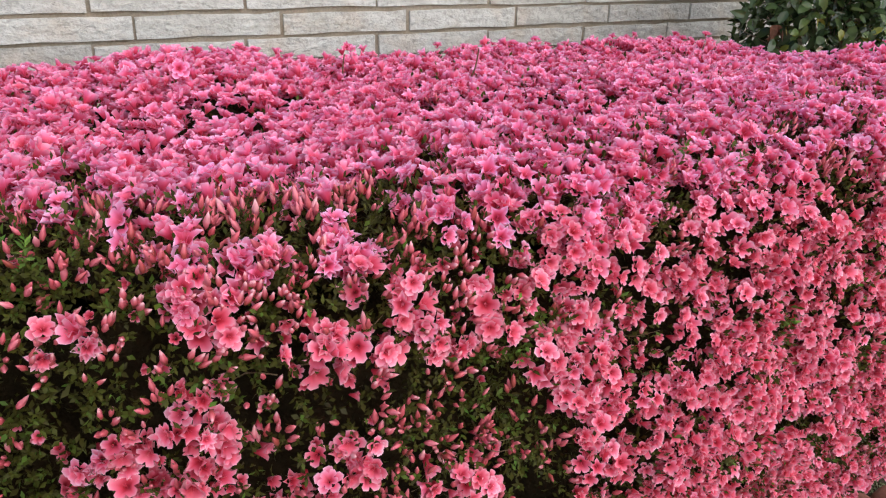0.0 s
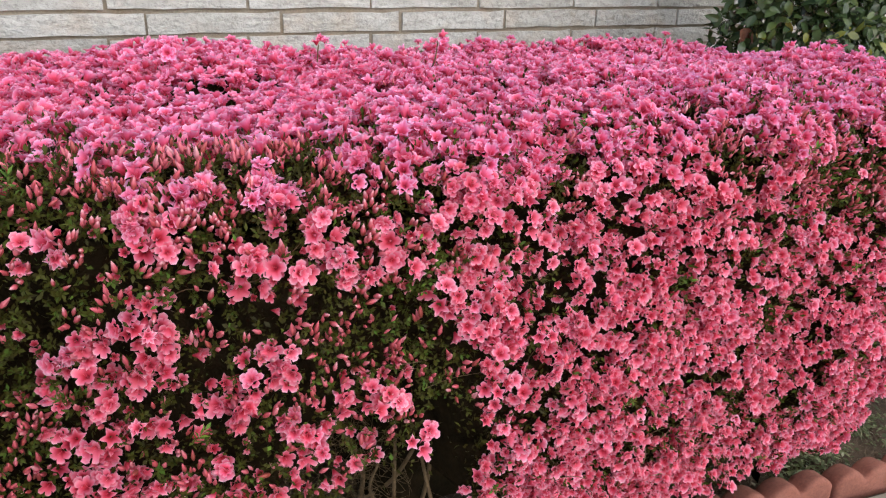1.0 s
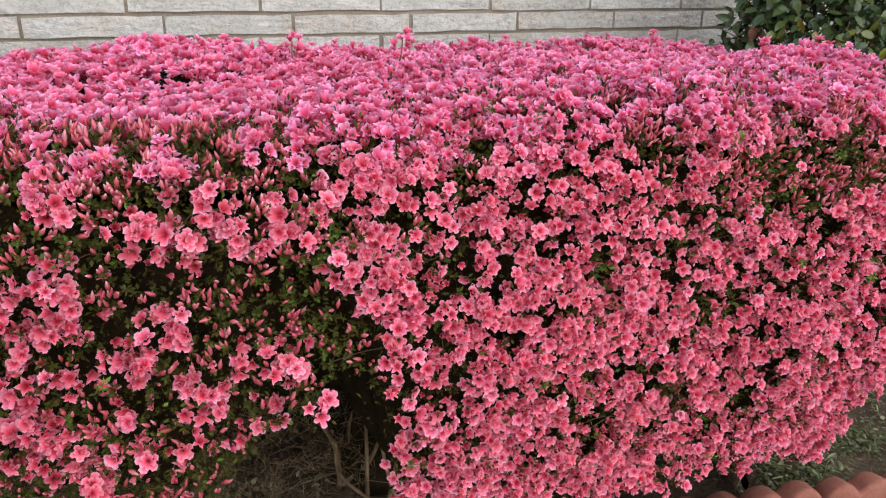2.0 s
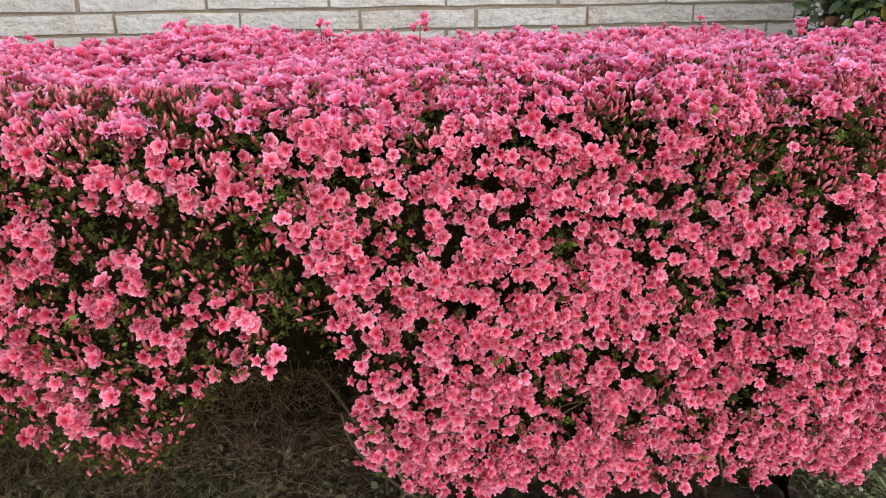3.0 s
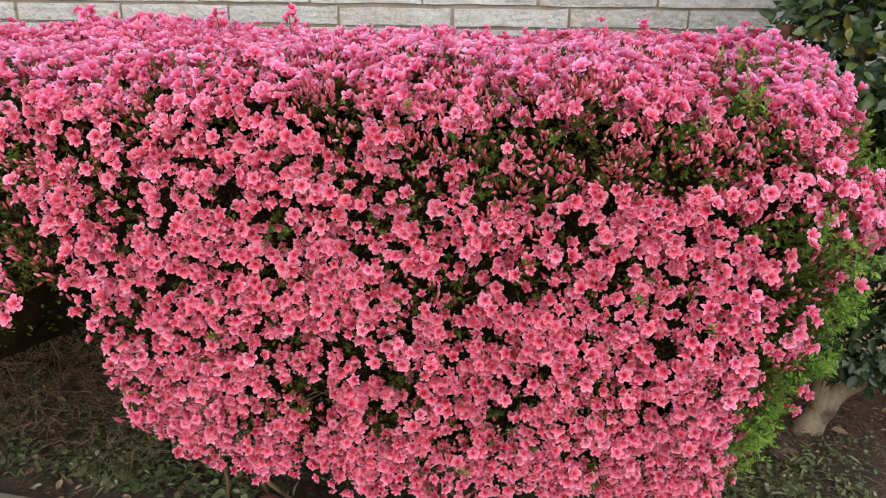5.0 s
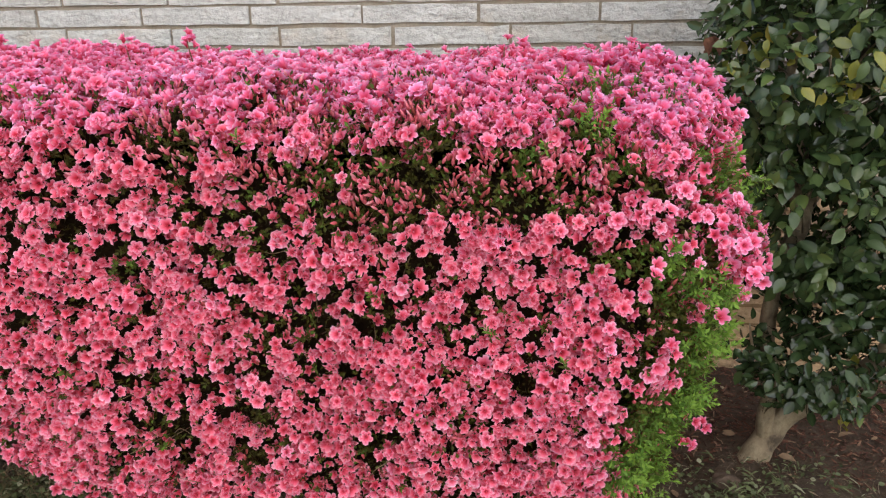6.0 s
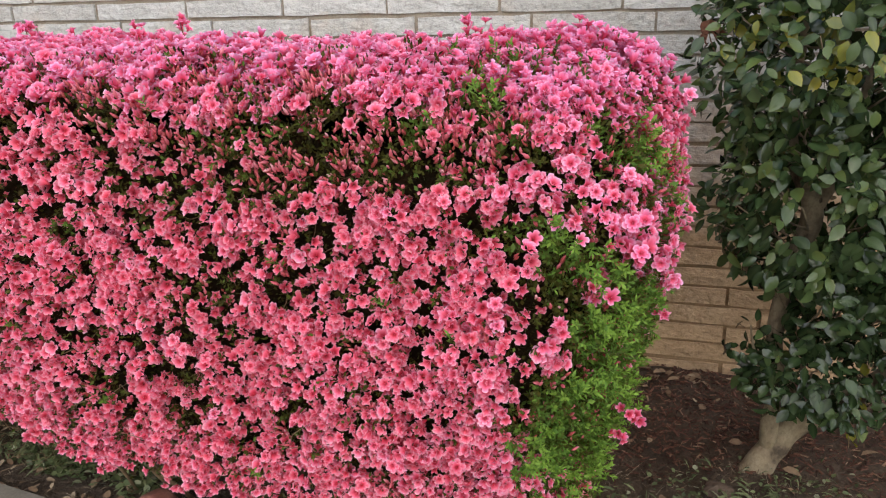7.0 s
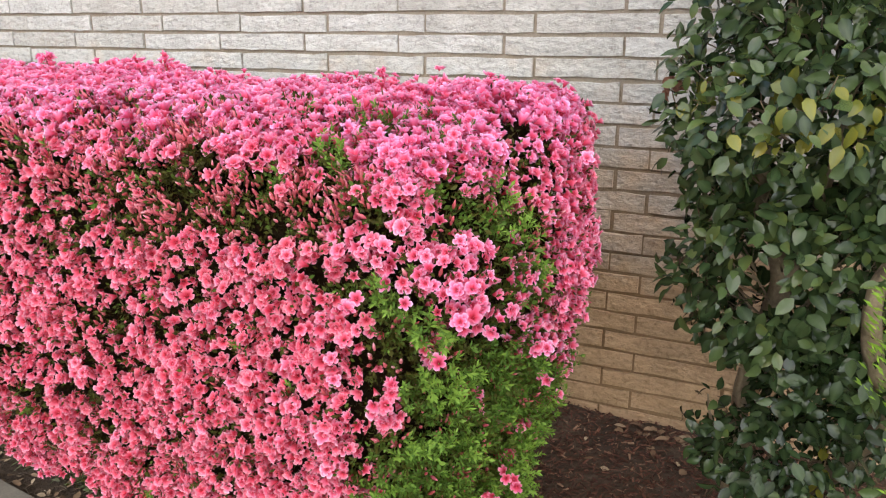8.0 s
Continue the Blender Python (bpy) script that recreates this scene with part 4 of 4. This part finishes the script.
    size = 0.0105 + 0.008 * rng.random(len(p)) + 0.0025 * (p[:, 0] < 0.35)
    near = (p[:, 1] < -1.5) & (p[:, 0] > -0.35) & (p[:, 0] < 0.5) & (p[:, 2] > 0.95)
    singles = np.nonzero(near)[0][:280]
    bud = mesh_of("bud", BUDS[0][0], BUDS[0][1], BUD, BUDS[0][2])
    for i in singles:
        ob = part("bud", bud, hedge)
        ob.matrix_basis = Matrix.LocRotScale(Vector(p[i] - shift), Matrix([list(map(float, row)) for row in turn[i]]).to_quaternion(), Vector((1, 1, 1)) * float(size[i]))
    rest = np.setdiff1d(np.arange(len(p)), singles)
    p, turn, size = p[rest], turn[rest], size[rest]
    v, t, c = scatter(BUDS, np.zeros(len(p), int), p, turn, size, np.clip(rng.normal(0.5, 0.2, len(p)), 0, 1))
    own("bud_cover", v, t, BUD, c, "pointed rose-pink unopened buds")

    # stems and dry twigs in the bare hollow below
    pieces = [tube([q - o * 0.09 + rng.normal(0, 0.008, 3), q - o * 0.04, q], [0.0022, 0.0018, 0.0014], 5) for q, o in zip(odd[:5], unit(out)[:5])]
    # pale dry stalks that bend out of the hollow
    for n_stem in range(46):
        base = np.array([rng.uniform(-0.5, 0.34), rng.uniform(-1.16, -0.9), rng.uniform(0.02, 0.50)])
        tip = base + np.array([rng.normal(0, 0.07), -rng.uniform(0.02, 0.12), rng.uniform(-0.03, 0.10)])
        mid = (base + tip) / 2 + rng.normal(0, 0.020, 3) + np.array([0, 0, 0.015])
        pieces.append(tube([base, mid, tip], [0.0012, 0.0010, 0.0005], 4))
    for n_twig in range(3300):
        a = np.array([rng.uniform(-0.75, 0.36), 0, 0])
        a[2] = 0.06 + 0.62 * rng.random() ** 1.1
        a[1] = -1.14 + 0.10 * a[2] + 0.45 * rng.random() ** 1.5
        way = unit(rng.normal(0, 1, 3) * np.array([1, 0.7, 0.7]))
        long = rng.uniform(0.02, 0.085)
        pieces.append(tube([a, a + way * long / 2 + rng.normal(0, 0.030, 3), a + way * long + rng.normal(0, 0.018, 3)], [0.0008, 0.0006, 0.0003], 3, 0.0, 3))
    for x, z, r in HOLLOWS:
        for k in range(2 if r > 0.021 else 1):
            a = np.array([x + rng.normal(0, r), -1.545, z - r + rng.normal(0, 0.01)])
            way = unit(np.array([rng.normal(0, 0.8), -0.45, rng.normal(0.5, 0.5)]))
            long = rng.uniform(0.05, 0.10)
            pieces.append(tube([a, a + way * long / 2 + rng.normal(0, 0.008, 3), a + way * long + rng.normal(0, 0.012, 3)], [0.0011, 0.0009, 0.0004], 4, 0.0, 3))
    for n_stem in range(30):
        x = rng.uniform(0.3, 1.35)
        base = np.array([x, rng.uniform(-1.15, -0.7), -0.02])
        tip = base + np.array([rng.normal(0, 0.12), -rng.uniform(0.0, 0.3), rng.uniform(0.3, 0.5)])
        r = rng.uniform(0.004, 0.01)
        pieces.append(tube([base, (base + tip) / 2 + rng.normal(0, 0.03, 3), tip], [r, r * 0.8, r * 0.5], 5))
    v, t = joined(pieces)
    own("twig_tangle", v, t, TWIG, label="dry brown bare twigs")


# ---- camellia against the wall ----
LARGE_LEAVES = [leaf_template(0.27, 0.30, 0.30, 3), leaf_template(0.30, 0.18, 0.20, 3), leaf_template(0.25, 0.35, 0.35, 3), leaf_template(0.28, 0.25, -0.06, 3)]


def build_camellia():
    base = np.array([1.96, -0.68, 0.0])
    bush = new("camellia_bush")
    bush.location = base
    tagged(bush, "tall camellia with glossy dark green leaves on a leaning pale trunk", "shrub")
    limbs = {
        "trunk": ([(1.93, -0.70, -0.06), (1.985, -0.665, 0.05), (2.04, -0.645, 0.13), (2.12, -0.655, 0.22), (2.19, -0.68, 0.30)], [0.054, 0.040, 0.033, 0.031, 0.026]),
        "limb": ([(2.07, -0.65, 0.17), (2.00, -0.60, 0.33), (2.00, -0.57, 0.48), (2.03, -0.56, 0.62), (2.055, -0.56, 0.73), (2.02, -0.56, 0.82), (1.985, -0.555, 0.90), (1.98, -0.55, 1.10), (2.00, -0.54, 1.35), (1.98, -0.52, 1.75)], [0.024, 0.021, 0.020, 0.022, 0.026, 0.023, 0.017, 0.012, 0.010, 0.007]),
        "limb.001": ([(2.17, -0.68, 0.27), (2.25, -0.71, 0.38), (2.29, -0.74, 0.52), (2.24, -0.78, 0.68), (2.23, -0.79, 0.80), (2.28, -0.74, 0.95), (2.27, -0.70, 1.2), (2.3, -0.66, 1.7)], [0.026, 0.023, 0.022, 0.020, 0.018, 0.016, 0.013, 0.008]),
        "limb.002": ([(2.05, -0.56, 0.72), (2.09, -0.57, 0.82), (2.11, -0.58, 0.94), (2.14, -0.60, 1.15), (2.12, -0.60, 1.5)], [0.018, 0.015, 0.012, 0.009, 0.006]),
    }
    limbs["limb.003"] = ([(2.00, -0.66, 0.09), (1.995, -0.665, 0.17), (2.0, -0.66, 0.27)], [0.026, 0.022, 0.016])
    limbs["limb.004"] = ([(2.01, -0.655, 0.22), (1.97, -0.665, 0.30), (1.935, -0.67, 0.38), (1.92, -0.67, 0.45)], [0.008, 0.006, 0.004, 0.002])
    for name, (pts, radii) in limbs.items():
        v, t = tube(pts, radii, 16, 0.22, 8)
        part(name.split(".")[0], mesh_of(name, v - base, t, BARK), bush, "pale tan smooth bark" if name == "trunk" else "")
    # a hanging tendril with a few pale leaves
    v, t = tube([(2.20, -0.70, 0.42), (2.19, -0.73, 0.33), (2.17, -0.735, 0.24), (2.175, -0.735, 0.16)], [0.0025, 0.002, 0.0018, 0.001], 5)
    part("tendril", mesh_of("tendril", v - base, t, TWIG), bush)
    pale = leaf_template(0.27, 0.2, 0.2, 3)
    pale[2][:, 1] = 0.97
    pale_mesh = mesh_of("pale_leaf", pale[0], pale[1], CAMELLIA_LEAF, pale[2])
    for k in range(11):
        ob = part("leaf", pale_mesh, bush, "pale yellowed leaf")
        way = Vector((rng.normal(0, 1), rng.normal(-0.5, 0.6), rng.normal(-0.5, 0.4))).normalized()
        ob.matrix_basis = Matrix.LocRotScale(Vector((2.185 - 0.012 * (k > 4) - base[0], -0.735 - base[1], 0.365 - 0.018 * k)), way.to_track_quat("X", "Z"), Vector((1, 1, 1)) * rng.uniform(0.03, 0.045))
    # dry red-brown leaves hanging from a thin twig
    v, t = tube([(1.87, -0.60, 1.06), (1.80, -0.61, 1.11), (1.77, -0.615, 1.155), (1.757, -0.615, 1.20)], [0.0028, 0.0022, 0.0018, 0.001], 5)
    part("twig", mesh_of("twig", v - base, t, TWIG), bush)
    dry = leaf_template(0.33, 0.7, 0.6, 3)
    dry_mesh = mesh_of("dry_leaf", dry[0], dry[1], DRIED, dry[2])
    for k, (x, z, way, long) in enumerate(((1.757, 1.215, (-0.3, -0.5, -0.8), 0.042), (1.757, 1.215, (0.5, -0.5, -0.7), 0.046), (1.765, 1.205, (0.3, -0.8, -0.3), 0.042), (1.752, 1.185, (-0.2, -0.3, -0.9), 0.036))):
        ob = part("leaf", dry_mesh, bush, "dry red-brown curled leaf")
        ob.matrix_basis = Matrix.LocRotScale(Vector((x - base[0], -0.615 - base[1], z)), Vector(way).to_track_quat("X", "Y" if k % 2 else "Z"), Vector((1, 1, 1)) * long)
    # leaves in lumpy masses round the limbs
    masses = [((2.06, -0.60, 1.55), (0.30, 0.30, 0.34), 1690), ((2.05, -0.60, 1.15), (0.29, 0.28, 0.28), 2210), ((2.07, -0.60, 0.78), (0.27, 0.26, 0.24), 1950),
              ((2.15, -0.62, 0.54), (0.20, 0.22, 0.12), 728), ((2.10, -0.70, 0.34), (0.19, 0.15, 0.11), 728), ((2.28, -0.84, 0.62), (0.12, 0.09, 0.20), 130), ((2.30, -0.64, 0.85), (0.20, 0.24, 0.50), 832), ((2.34, -0.62, 1.5), (0.24, 0.26, 0.4), 364), ((1.93, -0.66, 0.38), (0.07, 0.08, 0.09), 34)]
    ps, ns = [], []
    for centre, radii, count in masses:
        d = unit(rng.normal(0, 1, (count, 3)))
        r = 0.55 + 0.5 * rng.random(count) ** 0.6
        r *= 0.85 + 0.35 * lumps(d * 1.3 + np.array(centre) * 3, 2.4)
        ps.append(np.array(centre) + d * np.array(radii) * r[:, None])
        ns.append(d)
    p, n = np.concatenate(ps), np.concatenate(ns)
    keep = (p[:, 1] < -0.06) & (p[:, 2] > 0.20)
    keep &= ~((p[:, 0] > 2.24) & (p[:, 1] < -0.86))
    # openings where limbs and wall show through
    for hole in ((2.02, -0.85, 0.79, 0.05, 0.3, 0.06), (1.98, -0.85, 0.98, 0.025, 0.3, 0.06), (2.00, -0.85, 0.53, 0.05, 0.3, 0.05), (2.12, -0.85, 0.99, 0.04, 0.3, 0.04), (2.24, -0.95, 0.76, 0.04, 0.25, 0.07), (1.86, -0.6, 0.48, 0.06, 0.5, 0.05)):
        keep &= bump_at(p, *hole) < 0.25
    p, n = p[keep], n[keep]
    axis = unit(n * np.array([0.8, 0.6, 0.4]) + rng.normal(0, 0.75, n.shape) + np.array([0, -0.1, -0.45]))
    up = unit(n * 0.8 + rng.normal(0, 0.45, n.shape) + np.array([0, -0.35, 0.6]))
    z_axis = unit(up - axis * (up * axis).sum(1, keepdims=True))
    turn = np.stack([axis, np.cross(z_axis, axis), z_axis], 2)
    size = (0.033 + 0.022 * rng.random(len(p))) * np.where(p[:, 2] < 0.5, 0.85, 1.0)
    # low leaves darker, high ones lighter: skylight from above painted into the tone
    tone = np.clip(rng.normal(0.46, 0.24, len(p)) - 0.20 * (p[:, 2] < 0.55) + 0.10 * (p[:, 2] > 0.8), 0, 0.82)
    yellow = (bump_at(p, 2.0, -0.85, 1.16, 0.3, 0.4, 0.09) > 0.45) & (rng.random(len(p)) < 0.38)
    tone = np.where(yellow, rng.uniform(0.82, 1.0, len(p)), tone)
    kind = rng.integers(0, len(LARGE_LEAVES), len(p))
    order = np.argsort(p[:, 1] + 0.0)
    singles = order[:300]
    rest = order[300:]
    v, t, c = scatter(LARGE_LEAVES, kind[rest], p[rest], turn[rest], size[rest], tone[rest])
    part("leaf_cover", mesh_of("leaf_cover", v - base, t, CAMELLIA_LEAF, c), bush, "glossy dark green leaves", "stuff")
    meshes = {}
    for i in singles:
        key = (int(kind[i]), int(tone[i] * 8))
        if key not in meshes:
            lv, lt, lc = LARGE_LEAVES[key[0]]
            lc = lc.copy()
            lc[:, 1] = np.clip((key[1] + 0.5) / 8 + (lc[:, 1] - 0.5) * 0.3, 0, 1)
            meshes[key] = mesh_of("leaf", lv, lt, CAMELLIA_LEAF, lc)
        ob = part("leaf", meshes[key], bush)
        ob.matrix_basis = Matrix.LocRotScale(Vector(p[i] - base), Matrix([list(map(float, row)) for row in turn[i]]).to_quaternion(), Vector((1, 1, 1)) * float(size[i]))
    # twigs that carry the leaves
    pieces = []
    for i in range(0, len(p), 34):
        core = np.array([2.08 + 0.4 * (p[i, 0] - 2.08), -0.60 + 0.3 * (p[i, 1] + 0.6), p[i, 2] - 0.10])
        pieces.append(tube([core, (core + p[i]) / 2 + rng.normal(0, 0.015, 3), p[i]], [0.0032, 0.0022, 0.0012], 4, 0.0, 2))
    v, t = joined(pieces)
    part("twig_tangle", mesh_of("twig_tangle", v - base, t, BARK), bush, kind="stuff")


# ---- light green shrub at the far end of the bed ----
def build_gold_shrub():
    base = np.array([2.50, -1.24, 0.0])
    bush = new("arborvitae_shrub")
    bush.location = base
    tagged(bush, "feathery yellow-green evergreen shrub growing from the bed", "shrub")
    v, t = tube([(0, 0, -0.05), (0.01, 0, 0.3), (0, 0.01, 1.2)], [0.03, 0.022, 0.008], 8, 0.2)
    part("trunk", mesh_of("trunk", v, t, BARK), bush)
    count = 19000
    z = rng.random(count) ** 0.9
    ang = rng.random(count) * 6.283
    out = np.stack([np.cos(ang), np.sin(ang), np.zeros(count)], 1)
    wide = np.interp(z, [0, 0.25, 0.5, 0.75, 0.92, 1.0], [0.13, 0.235, 0.30, 0.31, 0.24, 0.14])
    r = wide * (0.55 + 0.45 * rng.random(count) ** 0.5) * (0.85 + 0.3 * lumps(np.stack([out[:, 0] * 2, out[:, 1] * 2, z * 7], 1), 1.5))
    r = np.where(z > 0.8, r * rng.random(count) ** 0.5, r)
    p = out * r[:, None] + np.stack([0 * z, 0 * z, 0.07 + 1.44 * z + 0.12 * (1 - r / 0.31) * (z > 0.8)], 1)
    axis = unit(out * 0.9 + np.array([0, 0, 0.7]) + rng.normal(0, 0.3, p.shape))
    z_axis = unit(np.cross(axis, rng.normal(0, 1, p.shape)))
    turn = np.stack([axis, np.cross(z_axis, axis), z_axis], 2)
    v, t, c = scatter(FEATHER_LEAVES, rng.integers(0, 3, count), p, turn, 0.010 + 0.011 * rng.random(count), np.clip(rng.normal(0.5, 0.2, count), 0, 1))
    part("foliage", mesh_of("foliage", v, t, CYPRESS_LEAF, c), bush, kind="stuff")


# ---- litter on the bed ----
def shard_template(long, wide, thick):
    v = np.array([(sx * long / 2, sy * wide / 2 * (0.7 if sx > 0 else 1), sz * thick / 2) for sx in (-1, 1) for sy in (-1, 1) for sz in (-1, 1)], float)
    t = np.array([(0, 1, 3), (0, 3, 2), (4, 6, 7), (4, 7, 5), (0, 4, 5), (0, 5, 1), (2, 3, 7), (2, 7, 6), (0, 2, 6), (0, 6, 4), (1, 5, 7), (1, 7, 3)])
    return v, t, np.full((8, 3), 0.5)


def flat_turn(count, tilt):
    return frames(unit(np.concatenate([rng.normal(0, tilt, (count, 2)), np.ones((count, 1))], 1)), rng.random(count) * 6.28)


def on_bed(count, x0, x1, y0, y1):
    x, y = rng.uniform(x0, x1, count), rng.uniform(y0, y1, count)
    return np.stack([x, y, bed_height(x, y)], 1)


def build_litter():
    chips = [shard_template(1, 0.16, 0.09), shard_template(1, 0.30, 0.12), shard_template(1, 0.09, 0.06)]
    p = on_bed(15000, 0.9, 3.0, -0.80, -0.01)
    p = p[rng.random(len(p)) < np.clip((p[:, 1] + 0.80) / 0.25, 0.05, 1)]
    v, t, c = scatter(chips, rng.integers(0, 3, len(p)), p + np.array([0, 0, 0.006]), flat_turn(len(p), 0.3), 0.006 + 0.020 * rng.random(len(p)) ** 1.6, rng.random(len(p)))
    tagged(new("bark_mulch", mesh_of("bark_mulch", v, t, CHIP, c, False)), "dark red-brown shredded bark mulch along the wall", "mulch", kind="stuff")

    spots = np.concatenate([on_bed(34, 1.35, 2.6, -1.1, -0.03), on_bed(20, 1.62, 1.95, -0.12, -0.04)])
    curled = [mesh_of("fallen_leaf", lv, lt, LITTER, np.stack([lc[:, 0], np.full(len(lc), tone), lc[:, 2]], 1)) for (lv, lt, lc), tone in zip(LARGE_LEAVES, (0.1, 0.3, 0.5, 0.8))]
    turns = flat_turn(len(spots), 0.35)
    for i, q in enumerate(spots):
        ob = new("fallen_leaf", curled[i % 4])
        ob.matrix_basis = Matrix.LocRotScale(Vector(q + np.array([0, 0, 0.010])), Matrix([list(map(float, row)) for row in turns[i]]).to_quaternion(), Vector((1, 1, 1)) * rng.uniform(0.028, 0.055))
        tagged(ob, "curled tan dead leaf lying on the bark mulch", "fallen leaf", "dead leaves on the mulch")
    p = np.concatenate([on_bed(60, 1.2, 3.2, -1.3, -0.03), on_bed(160, -1.0, 0.45, -1.3, -0.7), on_bed(160, -0.45, 0.4, -1.33, -1.05)])
    v, t, c = scatter(LARGE_LEAVES, rng.integers(0, 4, len(p)), p + np.array([0, 0, 0.012]), flat_turn(len(p), 0.3), 0.014 + 0.022 * rng.random(len(p)), rng.random(len(p)))
    tagged(new("dead_leaves", mesh_of("dead_leaves", v, t, LITTER, c)), "curled tan dead leaves scattered on the soil", "leaf litter", kind="stuff")

    def strand(bend, wide):
        """A thin curved blade one unit long, in four steps."""
        v, t = [], []
        for k in range(5):
            u = k / 4
            w = wide * (1 - 0.8 * u)
            v += [(u, bend * u * (1 - u) - w, 0.25 * bend * u * u), (u, bend * u * (1 - u) + w, 0.25 * bend * u * u + 0.3 * w)]
        for k in range(4):
            a = 2 * k
            t += [(a, a + 2, a + 3), (a, a + 3, a + 1)]
        return np.array(v), np.array(t), np.full((len(v), 3), 0.5)

    strands = [strand(0.5, 0.014), strand(-0.8, 0.011), strand(1.1, 0.009), strand(0.2, 0.016)]
    p = np.concatenate([on_bed(5200, -1.3, 0.6, -1.34, -0.5), on_bed(5600, 1.2, 2.8, -1.42, -0.66), on_bed(1500, 0.3, 1.5, -1.40, -1.0)])
    v, t, c = scatter(strands, rng.integers(0, 4, len(p)), p + np.array([0, 0, 0.008]), flat_turn(len(p), 0.35), 0.015 + 0.045 * rng.random(len(p)), rng.random(len(p)) ** 1.6)
    tagged(new("dry_grass", mesh_of("dry_grass", v, t, STRAW, c, False)), "matted dry grass and needles on the soil", "dry grass", kind="stuff")

    # clover-like weeds and grass: x, y, spread, count
    spots = [(-0.55, -1.0, 0.25, 1300), (-0.25, -1.13, 0.20, 1700), (0.10, -1.13, 0.17, 1700), (0.33, -1.20, 0.12, 600), (-0.10, -0.98, 0.20, 800), (1.62, -1.05, 0.16, 1200), (1.85, -0.98, 0.16, 1200), (2.1, -0.86, 0.16, 700), (1.95, -1.2, 0.24, 1500), (1.60, -1.25, 0.12, 600), (2.4, -1.15, 0.25, 300), (1.75, -0.74, 0.10, 90)]
    ps = []
    for x, y, r, count in spots:
        q = np.array([x, y]) + rng.normal(0, r * 0.6, (count, 2))
        q = q[q[:, 1] > edge_y(q[:, 0]) + 0.07]
        ps.append(np.concatenate([q, bed_height(q[:, 0], q[:, 1])[:, None]], 1))
    p = np.concatenate(ps)
    p = p[rng.random(len(p)) < np.clip((lumps(p, 11.0) - 0.25) * 2.4, 0.08, 1)]
    near_hollow = p[:, 0] < 0.6
    p[:, 2] += rng.random(len(p)) ** 1.5 * np.where(near_hollow, 0.06, 0.035)
    axis = unit(np.concatenate([rng.normal(0, 1, (len(p), 2)), rng.uniform(-0.1, 0.8, (len(p), 1))], 1))
    z_axis = unit(np.array([0, 0, 1.0]) - axis * axis[:, 2:3] + rng.normal(0, 0.25, p.shape))
    z_axis = unit(z_axis - axis * (z_axis * axis).sum(1, keepdims=True))
    turn = np.stack([axis, np.cross(z_axis, axis), z_axis], 2)
    rounds = [leaf_template(0.40, 0.2, 0.1, 2), leaf_template(0.30, 0.3, 0.2, 2), leaf_template(0.10, 0.3, 0.5, 2), leaf_template(0.06, 0.3, 0.6, 2)]
    form = rng.choice(4, len(p), p=(0.29, 0.33, 0.19, 0.19))
    v, t, c = scatter(rounds, form, p, turn, (0.009 + 0.011 * rng.random(len(p))) * np.where(form > 1, 2.2, np.where(near_hollow, 1.35, 1.0)), np.clip(rng.normal(0.5, 0.28, len(p)), 0, 1))
    tagged(new("weeds", mesh_of("weeds", v, t, WEED, c)), "low grey-green weeds and grass sprouting from the earth", "weeds", kind="stuff")


def build_stone():
    bm = bmesh.new()
    bmesh.ops.create_icosphere(bm, subdivisions=3, radius=1.0)
    for v in bm.verts:
        d = 1 + 0.35 * (noise.noise(v.co * 1.4) + 0.4 * noise.noise(v.co * 4))
        v.co = Vector((v.co.x * 0.045 * d, v.co.y * 0.035 * d, v.co.z * 0.028 * d))
    me = bpy.data.meshes.new("stone")
    bm.to_mesh(me)
    bm.free()
    me.materials.append(STONE)
    ob = new("stone", me)
    ob.location = (1.875, -0.80, 0.016)
    tagged(ob, "small tan stone half sunk beside the trunk", "stone")


build_hedge()
build_camellia()
build_stone()
build_gold_shrub()
build_edging()
build_litter()
build_bricks()
